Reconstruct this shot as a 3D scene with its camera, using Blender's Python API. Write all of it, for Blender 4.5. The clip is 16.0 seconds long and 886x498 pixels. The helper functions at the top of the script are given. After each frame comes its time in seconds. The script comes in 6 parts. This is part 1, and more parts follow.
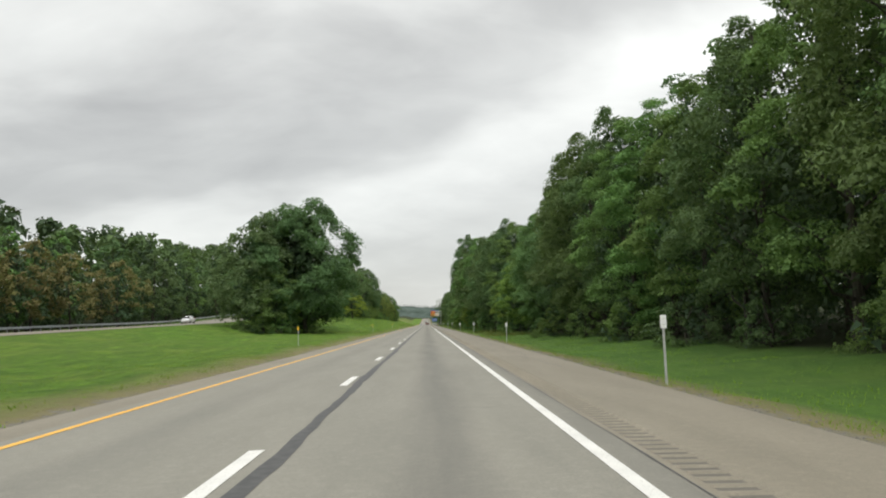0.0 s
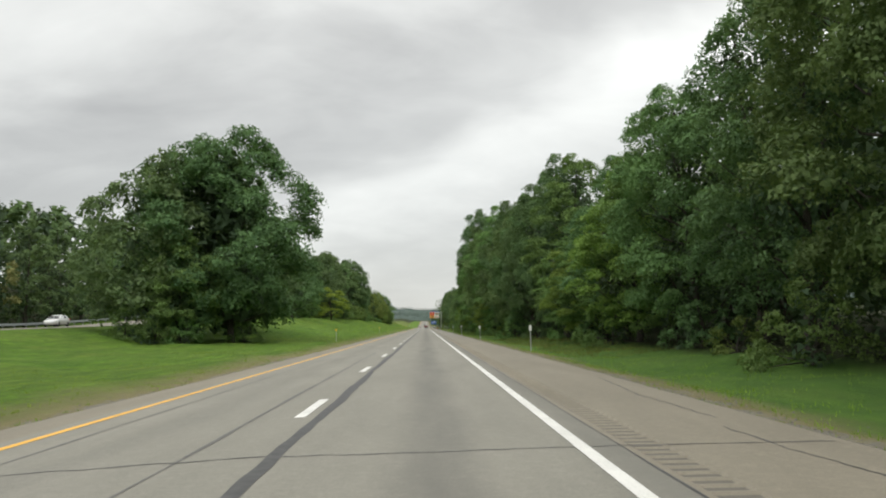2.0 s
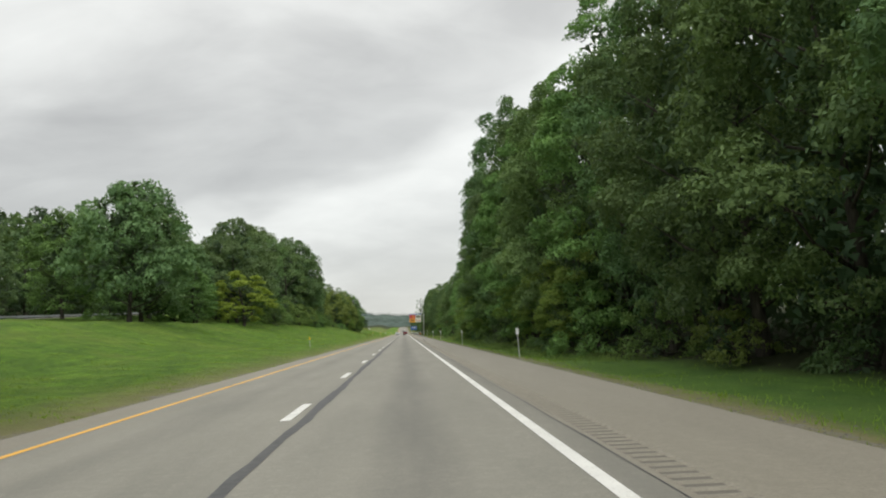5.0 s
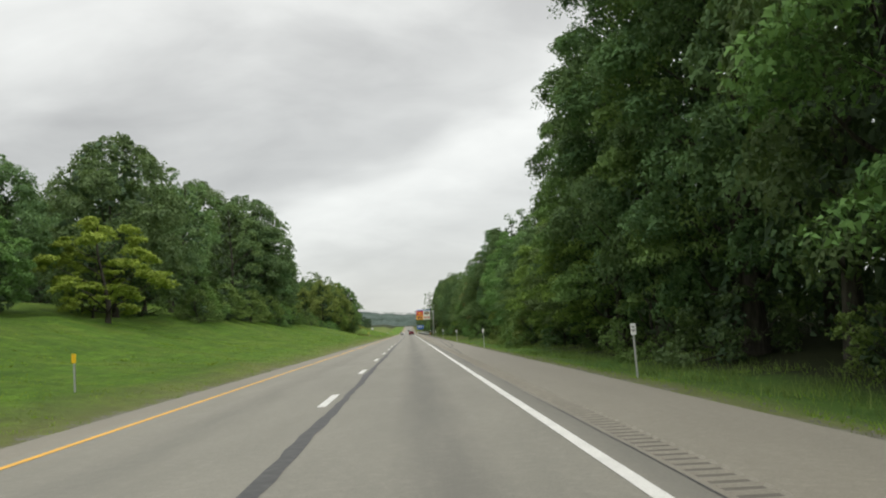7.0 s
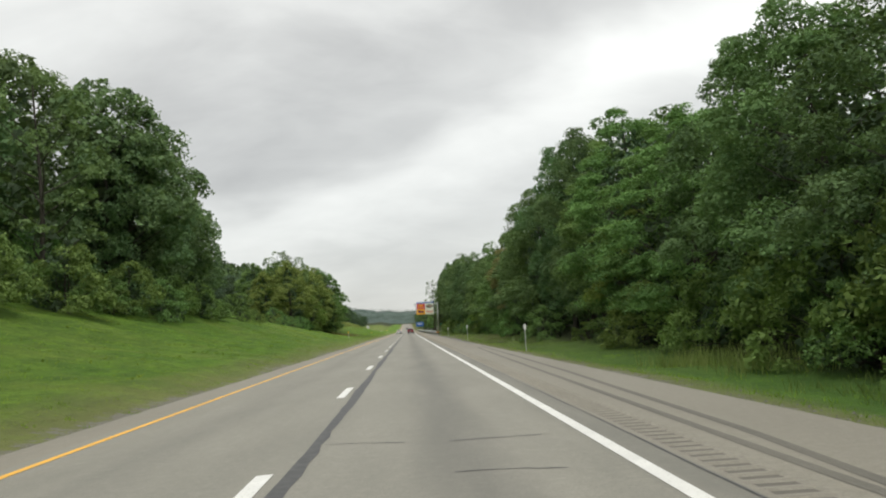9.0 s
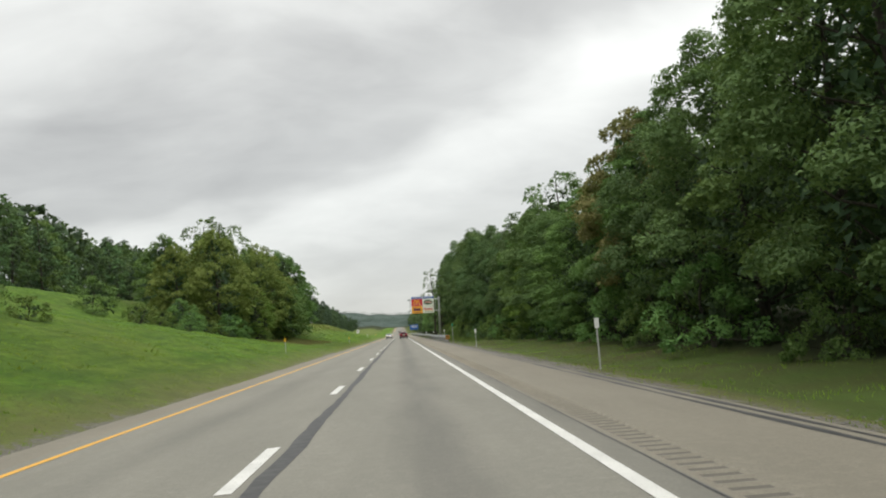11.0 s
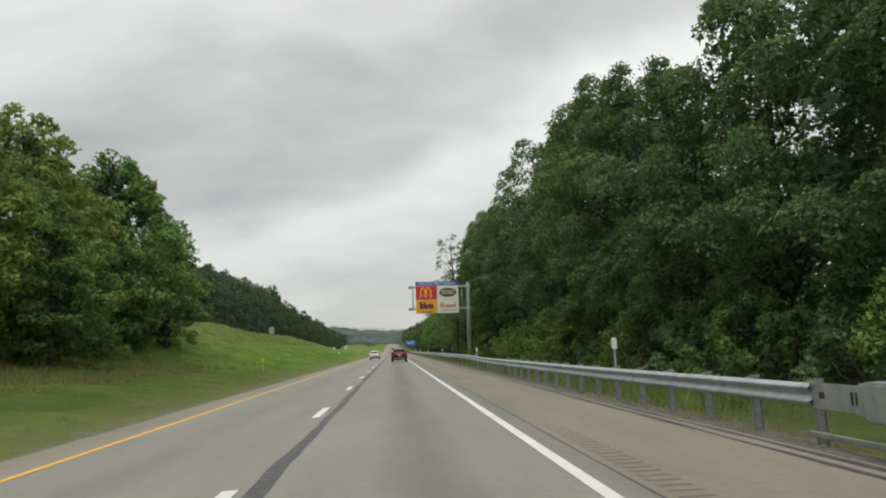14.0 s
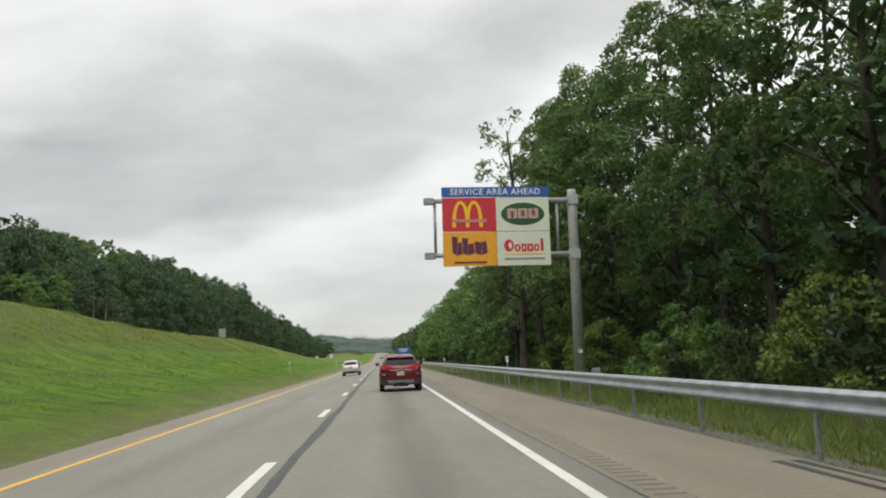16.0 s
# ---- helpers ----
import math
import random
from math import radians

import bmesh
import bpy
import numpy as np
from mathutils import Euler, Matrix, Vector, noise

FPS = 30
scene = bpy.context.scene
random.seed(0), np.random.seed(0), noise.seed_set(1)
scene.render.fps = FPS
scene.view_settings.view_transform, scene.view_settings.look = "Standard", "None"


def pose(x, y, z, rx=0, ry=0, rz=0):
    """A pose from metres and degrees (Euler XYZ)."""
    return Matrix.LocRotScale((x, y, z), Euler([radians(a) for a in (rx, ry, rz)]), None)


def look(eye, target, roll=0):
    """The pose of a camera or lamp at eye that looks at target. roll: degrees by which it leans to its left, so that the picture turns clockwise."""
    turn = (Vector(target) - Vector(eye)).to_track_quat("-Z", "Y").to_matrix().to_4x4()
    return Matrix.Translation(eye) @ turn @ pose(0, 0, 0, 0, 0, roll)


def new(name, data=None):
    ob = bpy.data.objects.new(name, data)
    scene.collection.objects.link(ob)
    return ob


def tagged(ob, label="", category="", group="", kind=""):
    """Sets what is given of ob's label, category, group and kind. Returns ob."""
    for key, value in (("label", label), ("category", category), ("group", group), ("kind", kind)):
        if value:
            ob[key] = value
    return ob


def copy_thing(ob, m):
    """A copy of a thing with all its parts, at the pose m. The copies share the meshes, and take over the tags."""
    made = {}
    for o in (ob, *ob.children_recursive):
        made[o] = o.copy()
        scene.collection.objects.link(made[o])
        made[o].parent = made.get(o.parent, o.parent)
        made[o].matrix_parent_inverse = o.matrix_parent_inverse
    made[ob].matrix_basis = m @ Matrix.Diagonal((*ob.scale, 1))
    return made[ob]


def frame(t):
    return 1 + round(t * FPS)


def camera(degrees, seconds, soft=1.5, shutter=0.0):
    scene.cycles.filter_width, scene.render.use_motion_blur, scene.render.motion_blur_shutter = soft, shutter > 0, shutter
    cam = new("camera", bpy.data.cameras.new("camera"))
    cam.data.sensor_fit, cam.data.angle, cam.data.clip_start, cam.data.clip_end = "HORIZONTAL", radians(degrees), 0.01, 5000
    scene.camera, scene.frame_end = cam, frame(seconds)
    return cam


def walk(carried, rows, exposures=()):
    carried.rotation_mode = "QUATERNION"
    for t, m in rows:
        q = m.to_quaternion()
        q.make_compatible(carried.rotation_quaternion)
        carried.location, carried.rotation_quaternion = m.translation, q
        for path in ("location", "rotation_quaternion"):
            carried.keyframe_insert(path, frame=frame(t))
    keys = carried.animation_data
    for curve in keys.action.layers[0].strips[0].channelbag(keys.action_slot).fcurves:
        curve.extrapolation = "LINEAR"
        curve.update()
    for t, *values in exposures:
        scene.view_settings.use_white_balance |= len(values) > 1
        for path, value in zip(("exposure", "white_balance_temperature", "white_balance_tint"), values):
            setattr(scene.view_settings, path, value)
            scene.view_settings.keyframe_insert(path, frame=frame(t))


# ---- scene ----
cam = camera(57.8, 16.0, soft=2.0)

# seconds, x, y, z, yaw, pitch, lean
PATH = [
    (0.0, 1.911, -0.13, 1.329, -1.165, 5.222, 2.079),
    (0.5, 1.893, 13.18, 1.324, -1.251, 5.262, 1.994),
    (1.0, 1.887, 26.73, 1.321, -1.331, 5.325, 1.894),
    (1.5, 1.928, 40.53, 1.324, -1.346, 5.345, 1.890),
    (2.0, 1.959, 54.38, 1.322, -1.267, 5.421, 2.078),
    (2.5, 1.973, 68.25, 1.312, -1.195, 5.510, 2.224),
    (3.0, 1.997, 82.20, 1.302, -1.734, 5.871, 2.743),
    (3.5, 1.985, 95.98, 1.300, -2.869, 5.939, 3.400),
    (6.0, 1.984, 168.25, 1.308, -2.473, 5.636, 3.681),
    (6.5, 1.896, 182.76, 1.325, -2.360, 5.753, 3.860),
    (7.0, 1.784, 197.37, 1.330, -2.380, 5.712, 3.881),
    (7.5, 1.674, 212.20, 1.337, -2.390, 5.820, 4.120),
    (8.0, 1.588, 227.14, 1.343, -2.500, 5.577, 4.354),
    (8.5, 1.554, 241.89, 1.349, -2.602, 5.543, 4.500),
    (9.0, 1.545, 256.56, 1.352, -2.529, 5.513, 4.519),
    (11.5, 1.776, 329.73, 1.335, -3.122, 5.752, 5.015),
    (12.0, 1.764, 344.26, 1.342, -3.344, 5.797, 4.786),
    (12.5, 1.747, 358.92, 1.346, -3.391, 5.922, 4.683),
    (13.0, 1.754, 373.56, 1.344, -3.428, 5.988, 4.456),
    (13.5, 1.768, 388.00, 1.342, -3.263, 6.382, 3.841),
    (14.0, 1.771, 402.50, 1.348, -3.514, 6.960, 3.609),
    (14.5, 1.735, 416.86, 1.352, -3.865, 7.428, 3.519),
    (15.0, 1.715, 431.32, 1.360, -3.989, 7.602, 3.500),
    (15.5, 1.695, 445.86, 1.364, -4.128, 7.572, 3.442),
    (16.0, 1.660, 460.29, 1.366, -4.258, 7.555, 3.500),
]
walk(cam, [(t, pose(x, y, z, 90 + pitch, lean, yaw)) for t, x, y, z, yaw, pitch, lean in PATH], exposures=[(0.0, 0.0), (12.8, -0.04), (13.5, -0.20), (14.5, -0.20), (15.0, -0.10), (16.0, -0.02)])

# ---- sky and light ----
world = bpy.data.worlds.new("overcast_sky")
scene.world = world
world.use_nodes = True
wn, wl = world.node_tree.nodes, world.node_tree.links
wn.clear()


def wmath(op, a, b=None, c=None):
    n = wn.new("ShaderNodeMath")
    n.operation = op
    for i, v in enumerate((a, b, c)):
        if v is None:
            continue
        if isinstance(v, (int, float)):
            n.inputs[i].default_value = v
        else:
            wl.new(v, n.inputs[i])
    return n.outputs[0]


coord = wn.new("ShaderNodeTexCoord")
sep = wn.new("ShaderNodeSeparateXYZ")
wl.new(coord.outputs["Generated"], sep.inputs[0])
up = wmath("MAXIMUM", sep.outputs[2], 0.0)
den = wmath("ADD", up, 0.45)
flat = wn.new("ShaderNodeCombineXYZ")
qx, qy = wmath("DIVIDE", sep.outputs[0], den), wmath("DIVIDE", sep.outputs[1], den)
wl.new(qx, flat.inputs[0])
wl.new(qy, flat.inputs[1])


def cloud_noise(scale, detail, rough, distort, stretch, shift):
    mp = wn.new("ShaderNodeMapping")
    mp.inputs["Rotation"].default_value = (0, 0, radians(-20))
    mp.inputs["Scale"].default_value = stretch
    mp.inputs["Location"].default_value = shift
    wl.new(flat.outputs[0], mp.inputs[0])
    t = wn.new("ShaderNodeTexNoise")
    t.inputs["Scale"].default_value, t.inputs["Detail"].default_value = scale, detail
    t.inputs["Roughness"].default_value, t.inputs["Distortion"].default_value = rough, distort
    wl.new(mp.outputs[0], t.inputs["Vector"])
    return t.outputs[0]


# one long dark roll of cloud across the view, rising to the side, with brighter cloud under and over it
wisp = cloud_noise(2.1, 4.0, 0.52, 0.25, (0.8, 1.0, 1.0), (0.3, 0.1, 0))
puff = cloud_noise(4.4, 6.0, 0.52, 0.3, (0.6, 1.0, 1.0), (1.7, 0.4, 0))
fleck = cloud_noise(9.0, 5.0, 0.55, 0.5, (0.5, 1.0, 1.0), (0.2, 2.4, 0))
rise = wmath("MULTIPLY_ADD", sep.outputs[0], -0.318, sep.outputs[2])
rise = wmath("MULTIPLY_ADD", wmath("SUBTRACT", wisp, 0.5), 0.20, wmath("MULTIPLY_ADD", wmath("SUBTRACT", puff, 0.5), 0.12, rise))
roll = wn.new("ShaderNodeValToRGB")
roll.color_ramp.interpolation = "B_SPLINE"
stops = ((0.0, 0.80), (0.06, 0.60), (0.13, 0.78), (0.19, 1.0), (0.225, 0.82), (0.26, 0.42), (0.32, 0.30), (0.38, 0.44), (0.46, 0.66), (0.58, 0.50), (0.72, 0.70), (0.86, 0.5), (1.0, 0.7))
while len(roll.color_ramp.elements) < len(stops):
    roll.color_ramp.elements.new(0.5)
for k, (at, v) in zip(roll.color_ramp.elements, stops):
    k.position, k.color = at, (v, v, v, 1)
wl.new(rise, roll.inputs[0])
cover = wmath("MULTIPLY_ADD", roll.outputs[0], 0.78, wmath("MULTIPLY_ADD", wmath("SUBTRACT", puff, 0.5), 0.42, 0.06))
cover = wmath("MULTIPLY_ADD", wmath("SUBTRACT", fleck, 0.5), 0.26, cover)
cloud = wn.new("ShaderNodeValToRGB")
cloud.color_ramp.interpolation = "LINEAR"
cloud.color_ramp.elements[0].position, cloud.color_ramp.elements[0].color = 0.15, (0.355, 0.355, 0.345, 1)
cloud.color_ramp.elements[1].position, cloud.color_ramp.elements[1].color = 0.88, (0.85, 0.86, 0.825, 1)
wl.new(cover, cloud.inputs[0])
sky = wn.new("ShaderNodeTexSky")
sky.sky_type, sky.sun_disc = "NISHITA", False
sky.sun_elevation, sky.sun_rotation = radians(57), radians(177)
skyback = wn.new("ShaderNodeBackground")
skyback.inputs[1].default_value = 0.012
wl.new(sky.outputs[0], skyback.inputs[0])
cloudback = wn.new("ShaderNodeBackground")
wl.new(cloud.outputs[0], cloudback.inputs[0])
# an overcast sky is far brighter at the zenith than at the horizon
zen = wmath("POWER", up, 1.6)
wl.new(wmath("MULTIPLY_ADD", zen, 2.2, 0.95), cloudback.inputs[1])
addback = wn.new("ShaderNodeAddShader")
wl.new(skyback.outputs[0], addback.inputs[0])
wl.new(cloudback.outputs[0], addback.inputs[1])
wout = wn.new("ShaderNodeOutputWorld")
wl.new(addback.outputs[0], wout.inputs[0])

sun = new("sun", bpy.data.lights.new("sun", "SUN"))
sun.data.energy, sun.data.angle, sun.data.color = 0.9, radians(35), (1.0, 0.97, 0.92)
sun.matrix_basis = look((0, 0, 60), (-2, 38, 0))

# ---- materials ----


class Mat:
    """A node material with short ways to add and join nodes."""

    def __init__(self, name, base=(0.5, 0.5, 0.5), rough=0.8, metal=0.0, spec=0.5):
        self.m = bpy.data.materials.new(name)
        self.m.use_nodes = True
        self.n, self.l = self.m.node_tree.nodes, self.m.node_tree.links
        self.b = self.n["Principled BSDF"]
        self.b.inputs["Base Color"].default_value = (*base, 1)
        self.b.inputs["Roughness"].default_value = rough
        self.b.inputs["Metallic"].default_value = metal
        self.b.inputs["Specular IOR Level"].default_value = spec
        self.out = self.n["Material Output"]

    def put(self, value, socket):
        if isinstance(value, bpy.types.NodeSocket):
            self.l.new(value, socket)
        else:
            socket.default_value = value

    def obj(self):
        return self.n.new("ShaderNodeTexCoord").outputs["Object"]

    def geo(self):
        return self.n.new("ShaderNodeNewGeometry").outputs["Position"]

    def noise(self, vec, scale, detail=3.0, rough=0.55, stretch=None):
        if stretch:
            mp = self.n.new("ShaderNodeMapping")
            mp.inputs["Scale"].default_value = stretch
            self.l.new(vec, mp.inputs[0])
            vec = mp.outputs[0]
        t = self.n.new("ShaderNodeTexNoise")
        t.inputs["Scale"].default_value, t.inputs["Detail"].default_value, t.inputs["Roughness"].default_value = scale, detail, rough
        self.l.new(vec, t.inputs["Vector"])
        return t.outputs[0]

    def ramp(self, fac, *stops):
        r = self.n.new("ShaderNodeValToRGB")
        e = r.color_ramp.elements
        while len(e) < len(stops):
            e.new(0.5)
        for k, (pos, col) in zip(e, stops):
            k.position = pos
            k.color = (*col, 1) if isinstance(col, tuple) else (col, col, col, 1)
        self.l.new(fac, r.inputs[0])
        return r.outputs[0]

    def mix(self, fac, a, b, blend="MIX"):
        x = self.n.new("ShaderNodeMix")
        x.data_type, x.blend_type = "RGBA", blend
        self.put(fac, x.inputs[0])
        for v, s in ((a, x.inputs[6]), (b, x.inputs[7])):
            self.put((*v, 1) if isinstance(v, tuple) else v, s)
        return x.outputs[2]

    def math(self, op, a, b=0.0, c=0.0):
        x = self.n.new("ShaderNodeMath")
        x.operation = op
        for i, v in enumerate((a, b, c)):
            self.put(v, x.inputs[i])
        return x.outputs[0]

    def bump(self, height, strength=0.3, distance=0.01):
        x = self.n.new("ShaderNodeBump")
        x.inputs["Strength"].default_value, x.inputs["Distance"].default_value = strength, distance
        self.l.new(height, x.inputs["Height"])
        self.l.new(x.outputs[0], self.b.inputs["Normal"])

    def colour(self, c):
        self.put(c, self.b.inputs["Base Color"])

    def random(self):
        return self.n.new("ShaderNodeObjectInfo").outputs["Random"]

    def island(self):
        return self.n.new("ShaderNodeNewGeometry").outputs["Random Per Island"]


def paving(name, light, dark, lane, grey=None):
    """Old pale asphalt; lane: the oil-darkened middle of each lane and brighter wheel tracks; grey: the colour of a newer, greyer stretch."""
    m = Mat(name, rough=0.74, spec=0.5)
    p = m.geo()
    grain = m.noise(p, 38, 2, 0.7)
    blot = m.noise(p, 0.9, 4, 0.6, (1.0, 0.18, 1.0))
    wide = m.noise(p, 0.12, 3, 0.5, (2.0, 0.3, 1.0))
    c = m.mix(m.ramp(blot, (0.3, 0.0), (0.7, 1.0)), dark, light)
    if grey:
        sy = m.n.new("ShaderNodeSeparateXYZ")
        m.l.new(p, sy.inputs[0])
        stretch = m.ramp(m.math("MULTIPLY", sy.outputs[1], 1 / 600), (0.20, 0.0), (0.26, 0.8), (0.50, 0.8), (0.58, 0.0))
        c = m.mix(stretch, c, m.mix(blot, tuple(v * 0.82 for v in grey), grey))
    c = m.mix(m.math("MULTIPLY", m.ramp(wide, (0.35, 0.0), (0.7, 1.0)), 0.35), c, dark)
    c = m.mix(m.math("MULTIPLY", m.ramp(grain, (0.35, 1.0), (0.6, 0.0)), 0.30), c, tuple(v * 0.45 for v in dark))
    speck = m.noise(p, 7.0, 5, 0.8)
    c = m.mix(m.math("MULTIPLY", m.ramp(speck, (0.42, 1.0), (0.58, 0.0)), 0.22), c, tuple(v * 0.74 for v in dark))
    c = m.mix(m.math("MULTIPLY", m.ramp(speck, (0.56, 0.0), (0.70, 1.0)), 0.30), c, tuple(min(1.0, v * 1.22) for v in light))
    if lane:
        s = m.n.new("ShaderNodeSeparateXYZ")
        m.l.new(p, s.inputs[0])
        wob = m.math("MULTIPLY_ADD", m.noise(p, 0.25, 2, 0.5, (0.0, 1.0, 0.0)), 0.5, -0.25)
        xx = m.math("ADD", s.outputs[0], wob)
        for mid, amount in ((2.05, 0.55), (-1.85, 0.26), (4.05, 0.42)):
            d = m.math("ABSOLUTE", m.math("SUBTRACT", xx, mid))
            f = m.ramp(d, (0.0, 1.0), (0.20, 0.85), (0.62, 0.0))
            broken = m.ramp(m.noise(p, 1.6, 4, 0.65, (1.0, 0.08, 1.0)), (0.25, 0.45), (0.6, 1.0))
            c = m.mix(m.math("MULTIPLY", m.math("MULTIPLY", f, broken), amount), c, (0.085, 0.082, 0.072))
    m.colour(c)
    m.bump(grain, 0.35, 0.006)
    return m.m


ASPHALT = paving("worn_asphalt", (0.262, 0.247, 0.204), (0.198, 0.189, 0.156), True)
SHOULDER = paving("shoulder_asphalt", (0.256, 0.226, 0.170), (0.186, 0.164, 0.122), False, (0.262, 0.246, 0.204))


def tar(name, dark, light):
    m = Mat(name, rough=0.6)
    n = m.noise(m.geo(), 6, 3)
    m.colour(m.mix(m.ramp(n, (0.35, 0.0), (0.7, 1.0)), dark, light))
    m.bump(n, 0.3, 0.004)
    return m.m


def road_paint(name, colour):
    m = Mat(name, colour, 0.65)
    p = m.geo()
    worn = m.ramp(m.noise(p, 30, 4, 0.7), (0.30, 1.0), (0.46, 0.0))
    c = m.mix(m.ramp(m.noise(p, 1.5, 3), (0.3, 0.0), (0.7, 1.0)), colour, tuple(v * 0.82 for v in colour))
    m.colour(m.mix(m.math("MULTIPLY", worn, 0.6), c, (0.25, 0.24, 0.21)))
    return m.m


TAR = tar("sealing_tar", (0.030, 0.030, 0.030), (0.066, 0.065, 0.062))
OLD_TAR = tar("worn_tar", (0.076, 0.074, 0.068), (0.140, 0.134, 0.118))
TYRE_MARK = paving("tyre_marked_asphalt", (0.150, 0.138, 0.110), (0.105, 0.098, 0.080), False)
# asphalt darkened in colour for the shade down in the milled grooves
GROOVE = paving("shade_dark_grooves", (0.142, 0.129, 0.102), (0.104, 0.095, 0.077), False)
WHITE_PAINT = road_paint("white_road_paint", (0.72, 0.71, 0.67))
YELLOW_PAINT = road_paint("yellow_road_paint", (0.82, 0.43, 0.035))


# the pavement's two edges
EDGE_L, EDGE_R = -4.87, 6.76


def turf():
    m = Mat("mown_grass", rough=0.95, spec=0.15)
    p = m.geo()
    s = m.n.new("ShaderNodeSeparateXYZ")
    m.l.new(p, s.inputs[0])
    fine = m.noise(p, 5.0, 5, 0.7)
    mid = m.noise(p, 0.45, 4, 0.6)
    wide = m.noise(p, 0.045, 3, 0.55)
    c = m.mix(m.ramp(mid, (0.35, 0.0), (0.68, 1.0)), (0.090, 0.186, 0.018), (0.155, 0.280, 0.030))
    c = m.mix(m.math("MULTIPLY", m.ramp(wide, (0.45, 0.0), (0.7, 1.0)), 0.40), c, (0.19, 0.225, 0.045))
    c = m.mix(m.math("MULTIPLY", m.ramp(fine, (0.30, 1.0), (0.55, 0.0)), 0.62), c, (0.040, 0.075, 0.013))
    tuft = m.noise(p, 1.7, 5, 0.72, (1.0, 0.55, 1.0))
    c = m.mix(m.math("MULTIPLY", m.ramp(tuft, (0.48, 0.0), (0.62, 1.0)), 0.55), c, (0.044, 0.086, 0.015))
    swath = m.noise(p, 1.1, 4, 0.65, (1.0, 0.16, 1.0))
    c = m.mix(m.math("MULTIPLY", m.ramp(swath, (0.40, 0.0), (0.62, 1.0)), 0.60), c, (0.056, 0.108, 0.018))
    # thick uneven growth on the bank by the far wood
    bank = m.math("MULTIPLY", m.ramp(m.math("MULTIPLY", s.outputs[1], 1 / 600), (0.765, 0.0), (0.79, 1.0)), m.ramp(m.math("MULTIPLY", s.outputs[0], -0.1), (0.55, 0.0), (0.75, 1.0)))
    c = m.mix(m.math("MULTIPLY", bank, m.ramp(m.noise(p, 0.5, 4, 0.6), (0.38, 0.0), (0.60, 0.60))), c, (0.155, 0.275, 0.026))
    rows = m.noise(p, 1.0, 6, 0.74, (0.45, 1.0, 1.0))
    c = m.mix(m.math("MULTIPLY", bank, m.ramp(rows, (0.47, 0.0), (0.60, 0.85))), c, (0.046, 0.086, 0.020))
    # a darker olive band beside the bank's trees
    olive_band = m.math("MULTIPLY", m.ramp(m.math("MULTIPLY", s.outputs[1], 1 / 600), (0.69, 0.0), (0.715, 0.65), (0.755, 0.65), (0.785, 0.0)), m.ramp(m.math("MULTIPLY", s.outputs[0], -0.1), (0.50, 0.0), (0.60, 1.0)))
    c = m.mix(olive_band, c, m.mix(fine, (0.050, 0.080, 0.016), (0.100, 0.125, 0.028)))
    patch = m.noise(p, 0.22, 4, 0.7)
    c = m.mix(m.math("MULTIPLY", m.ramp(patch, (0.50, 0.0), (0.66, 1.0)), 0.42), c, (0.170, 0.215, 0.042))
    # a bluer, thicker sward on the wood's side
    c = m.mix(m.math("MULTIPLY", m.ramp(s.outputs[0], (0.5, 0.0), (1.0, 1.0)), 0.55), c, m.mix(mid, (0.058, 0.128, 0.030), (0.100, 0.190, 0.046)))
    rough_y = m.ramp(m.math("MULTIPLY", s.outputs[1], 1 / 600), (0.46, 0.0), (0.54, 0.45))
    c = m.mix(m.math("MULTIPLY", m.ramp(s.outputs[0], (0.5, 0.0), (1.0, 1.0)), rough_y), c, m.mix(mid, (0.085, 0.115, 0.028), (0.135, 0.150, 0.042)))
    crest = m.math("MULTIPLY", m.ramp(m.math("MULTIPLY_ADD", s.outputs[0], -0.1, -1.0), (0.45, 0.0), (0.95, 0.75)), m.ramp(m.math("MULTIPLY", s.outputs[1], 1 / 600), (0.765, 0.0), (0.80, 1.0)))
    c = m.mix(m.math("MULTIPLY", crest, m.ramp(mid, (0.3, 0.6), (0.6, 1.0))), c, m.mix(fine, (0.100, 0.125, 0.034), (0.180, 0.190, 0.064)))
    # rusty, half-dead sward on the wood's side farther on
    dead = m.math("MULTIPLY", m.ramp(m.math("MULTIPLY", s.outputs[1], 1 / 600), (0.52, 0.0), (0.58, 0.85)), m.ramp(s.outputs[0], (0.5, 0.0), (1.0, 1.0)))
    c = m.mix(m.math("MULTIPLY", dead, m.ramp(m.noise(p, 0.35, 4, 0.7), (0.40, 0.15), (0.62, 1.0))), c, m.mix(fine, (0.066, 0.074, 0.026), (0.135, 0.112, 0.050)))
    # grit, then a dry strip, along the pavement
    edge_l = m.math("MULTIPLY_ADD", s.outputs[0], -1.0, EDGE_L)
    edge_r = m.math("SUBTRACT", s.outputs[0], EDGE_R)
    d = m.math("MAXIMUM", edge_l, edge_r)
    d = m.math("ADD", d, m.math("MULTIPLY_ADD", m.noise(p, 0.9, 4, 0.7), 1.8, -0.9))
    d = m.math("ADD", d, m.math("MULTIPLY_ADD", m.noise(p, 0.06, 2, 0.5), 1.6, -0.8))
    d = m.math("ADD", d, m.math("MULTIPLY_ADD", fine, 1.2, -0.6))
    dry = m.ramp(m.math("MULTIPLY", d, 0.27), (0.15, 1.0), (0.75, 0.0))
    sparse = m.ramp(m.math("MULTIPLY", s.outputs[1], 1 / 600), (0.22, 0.92), (0.32, 0.50))
    c = m.mix(m.math("MULTIPLY", dry, sparse), c, m.mix(fine, (0.17, 0.15, 0.075), (0.29, 0.245, 0.13)))
    stony = m.ramp(m.math("MULTIPLY", s.outputs[1], 1 / 600), (0.54, 0.0), (0.58, 0.75), (0.80, 0.75), (0.86, 0.0))
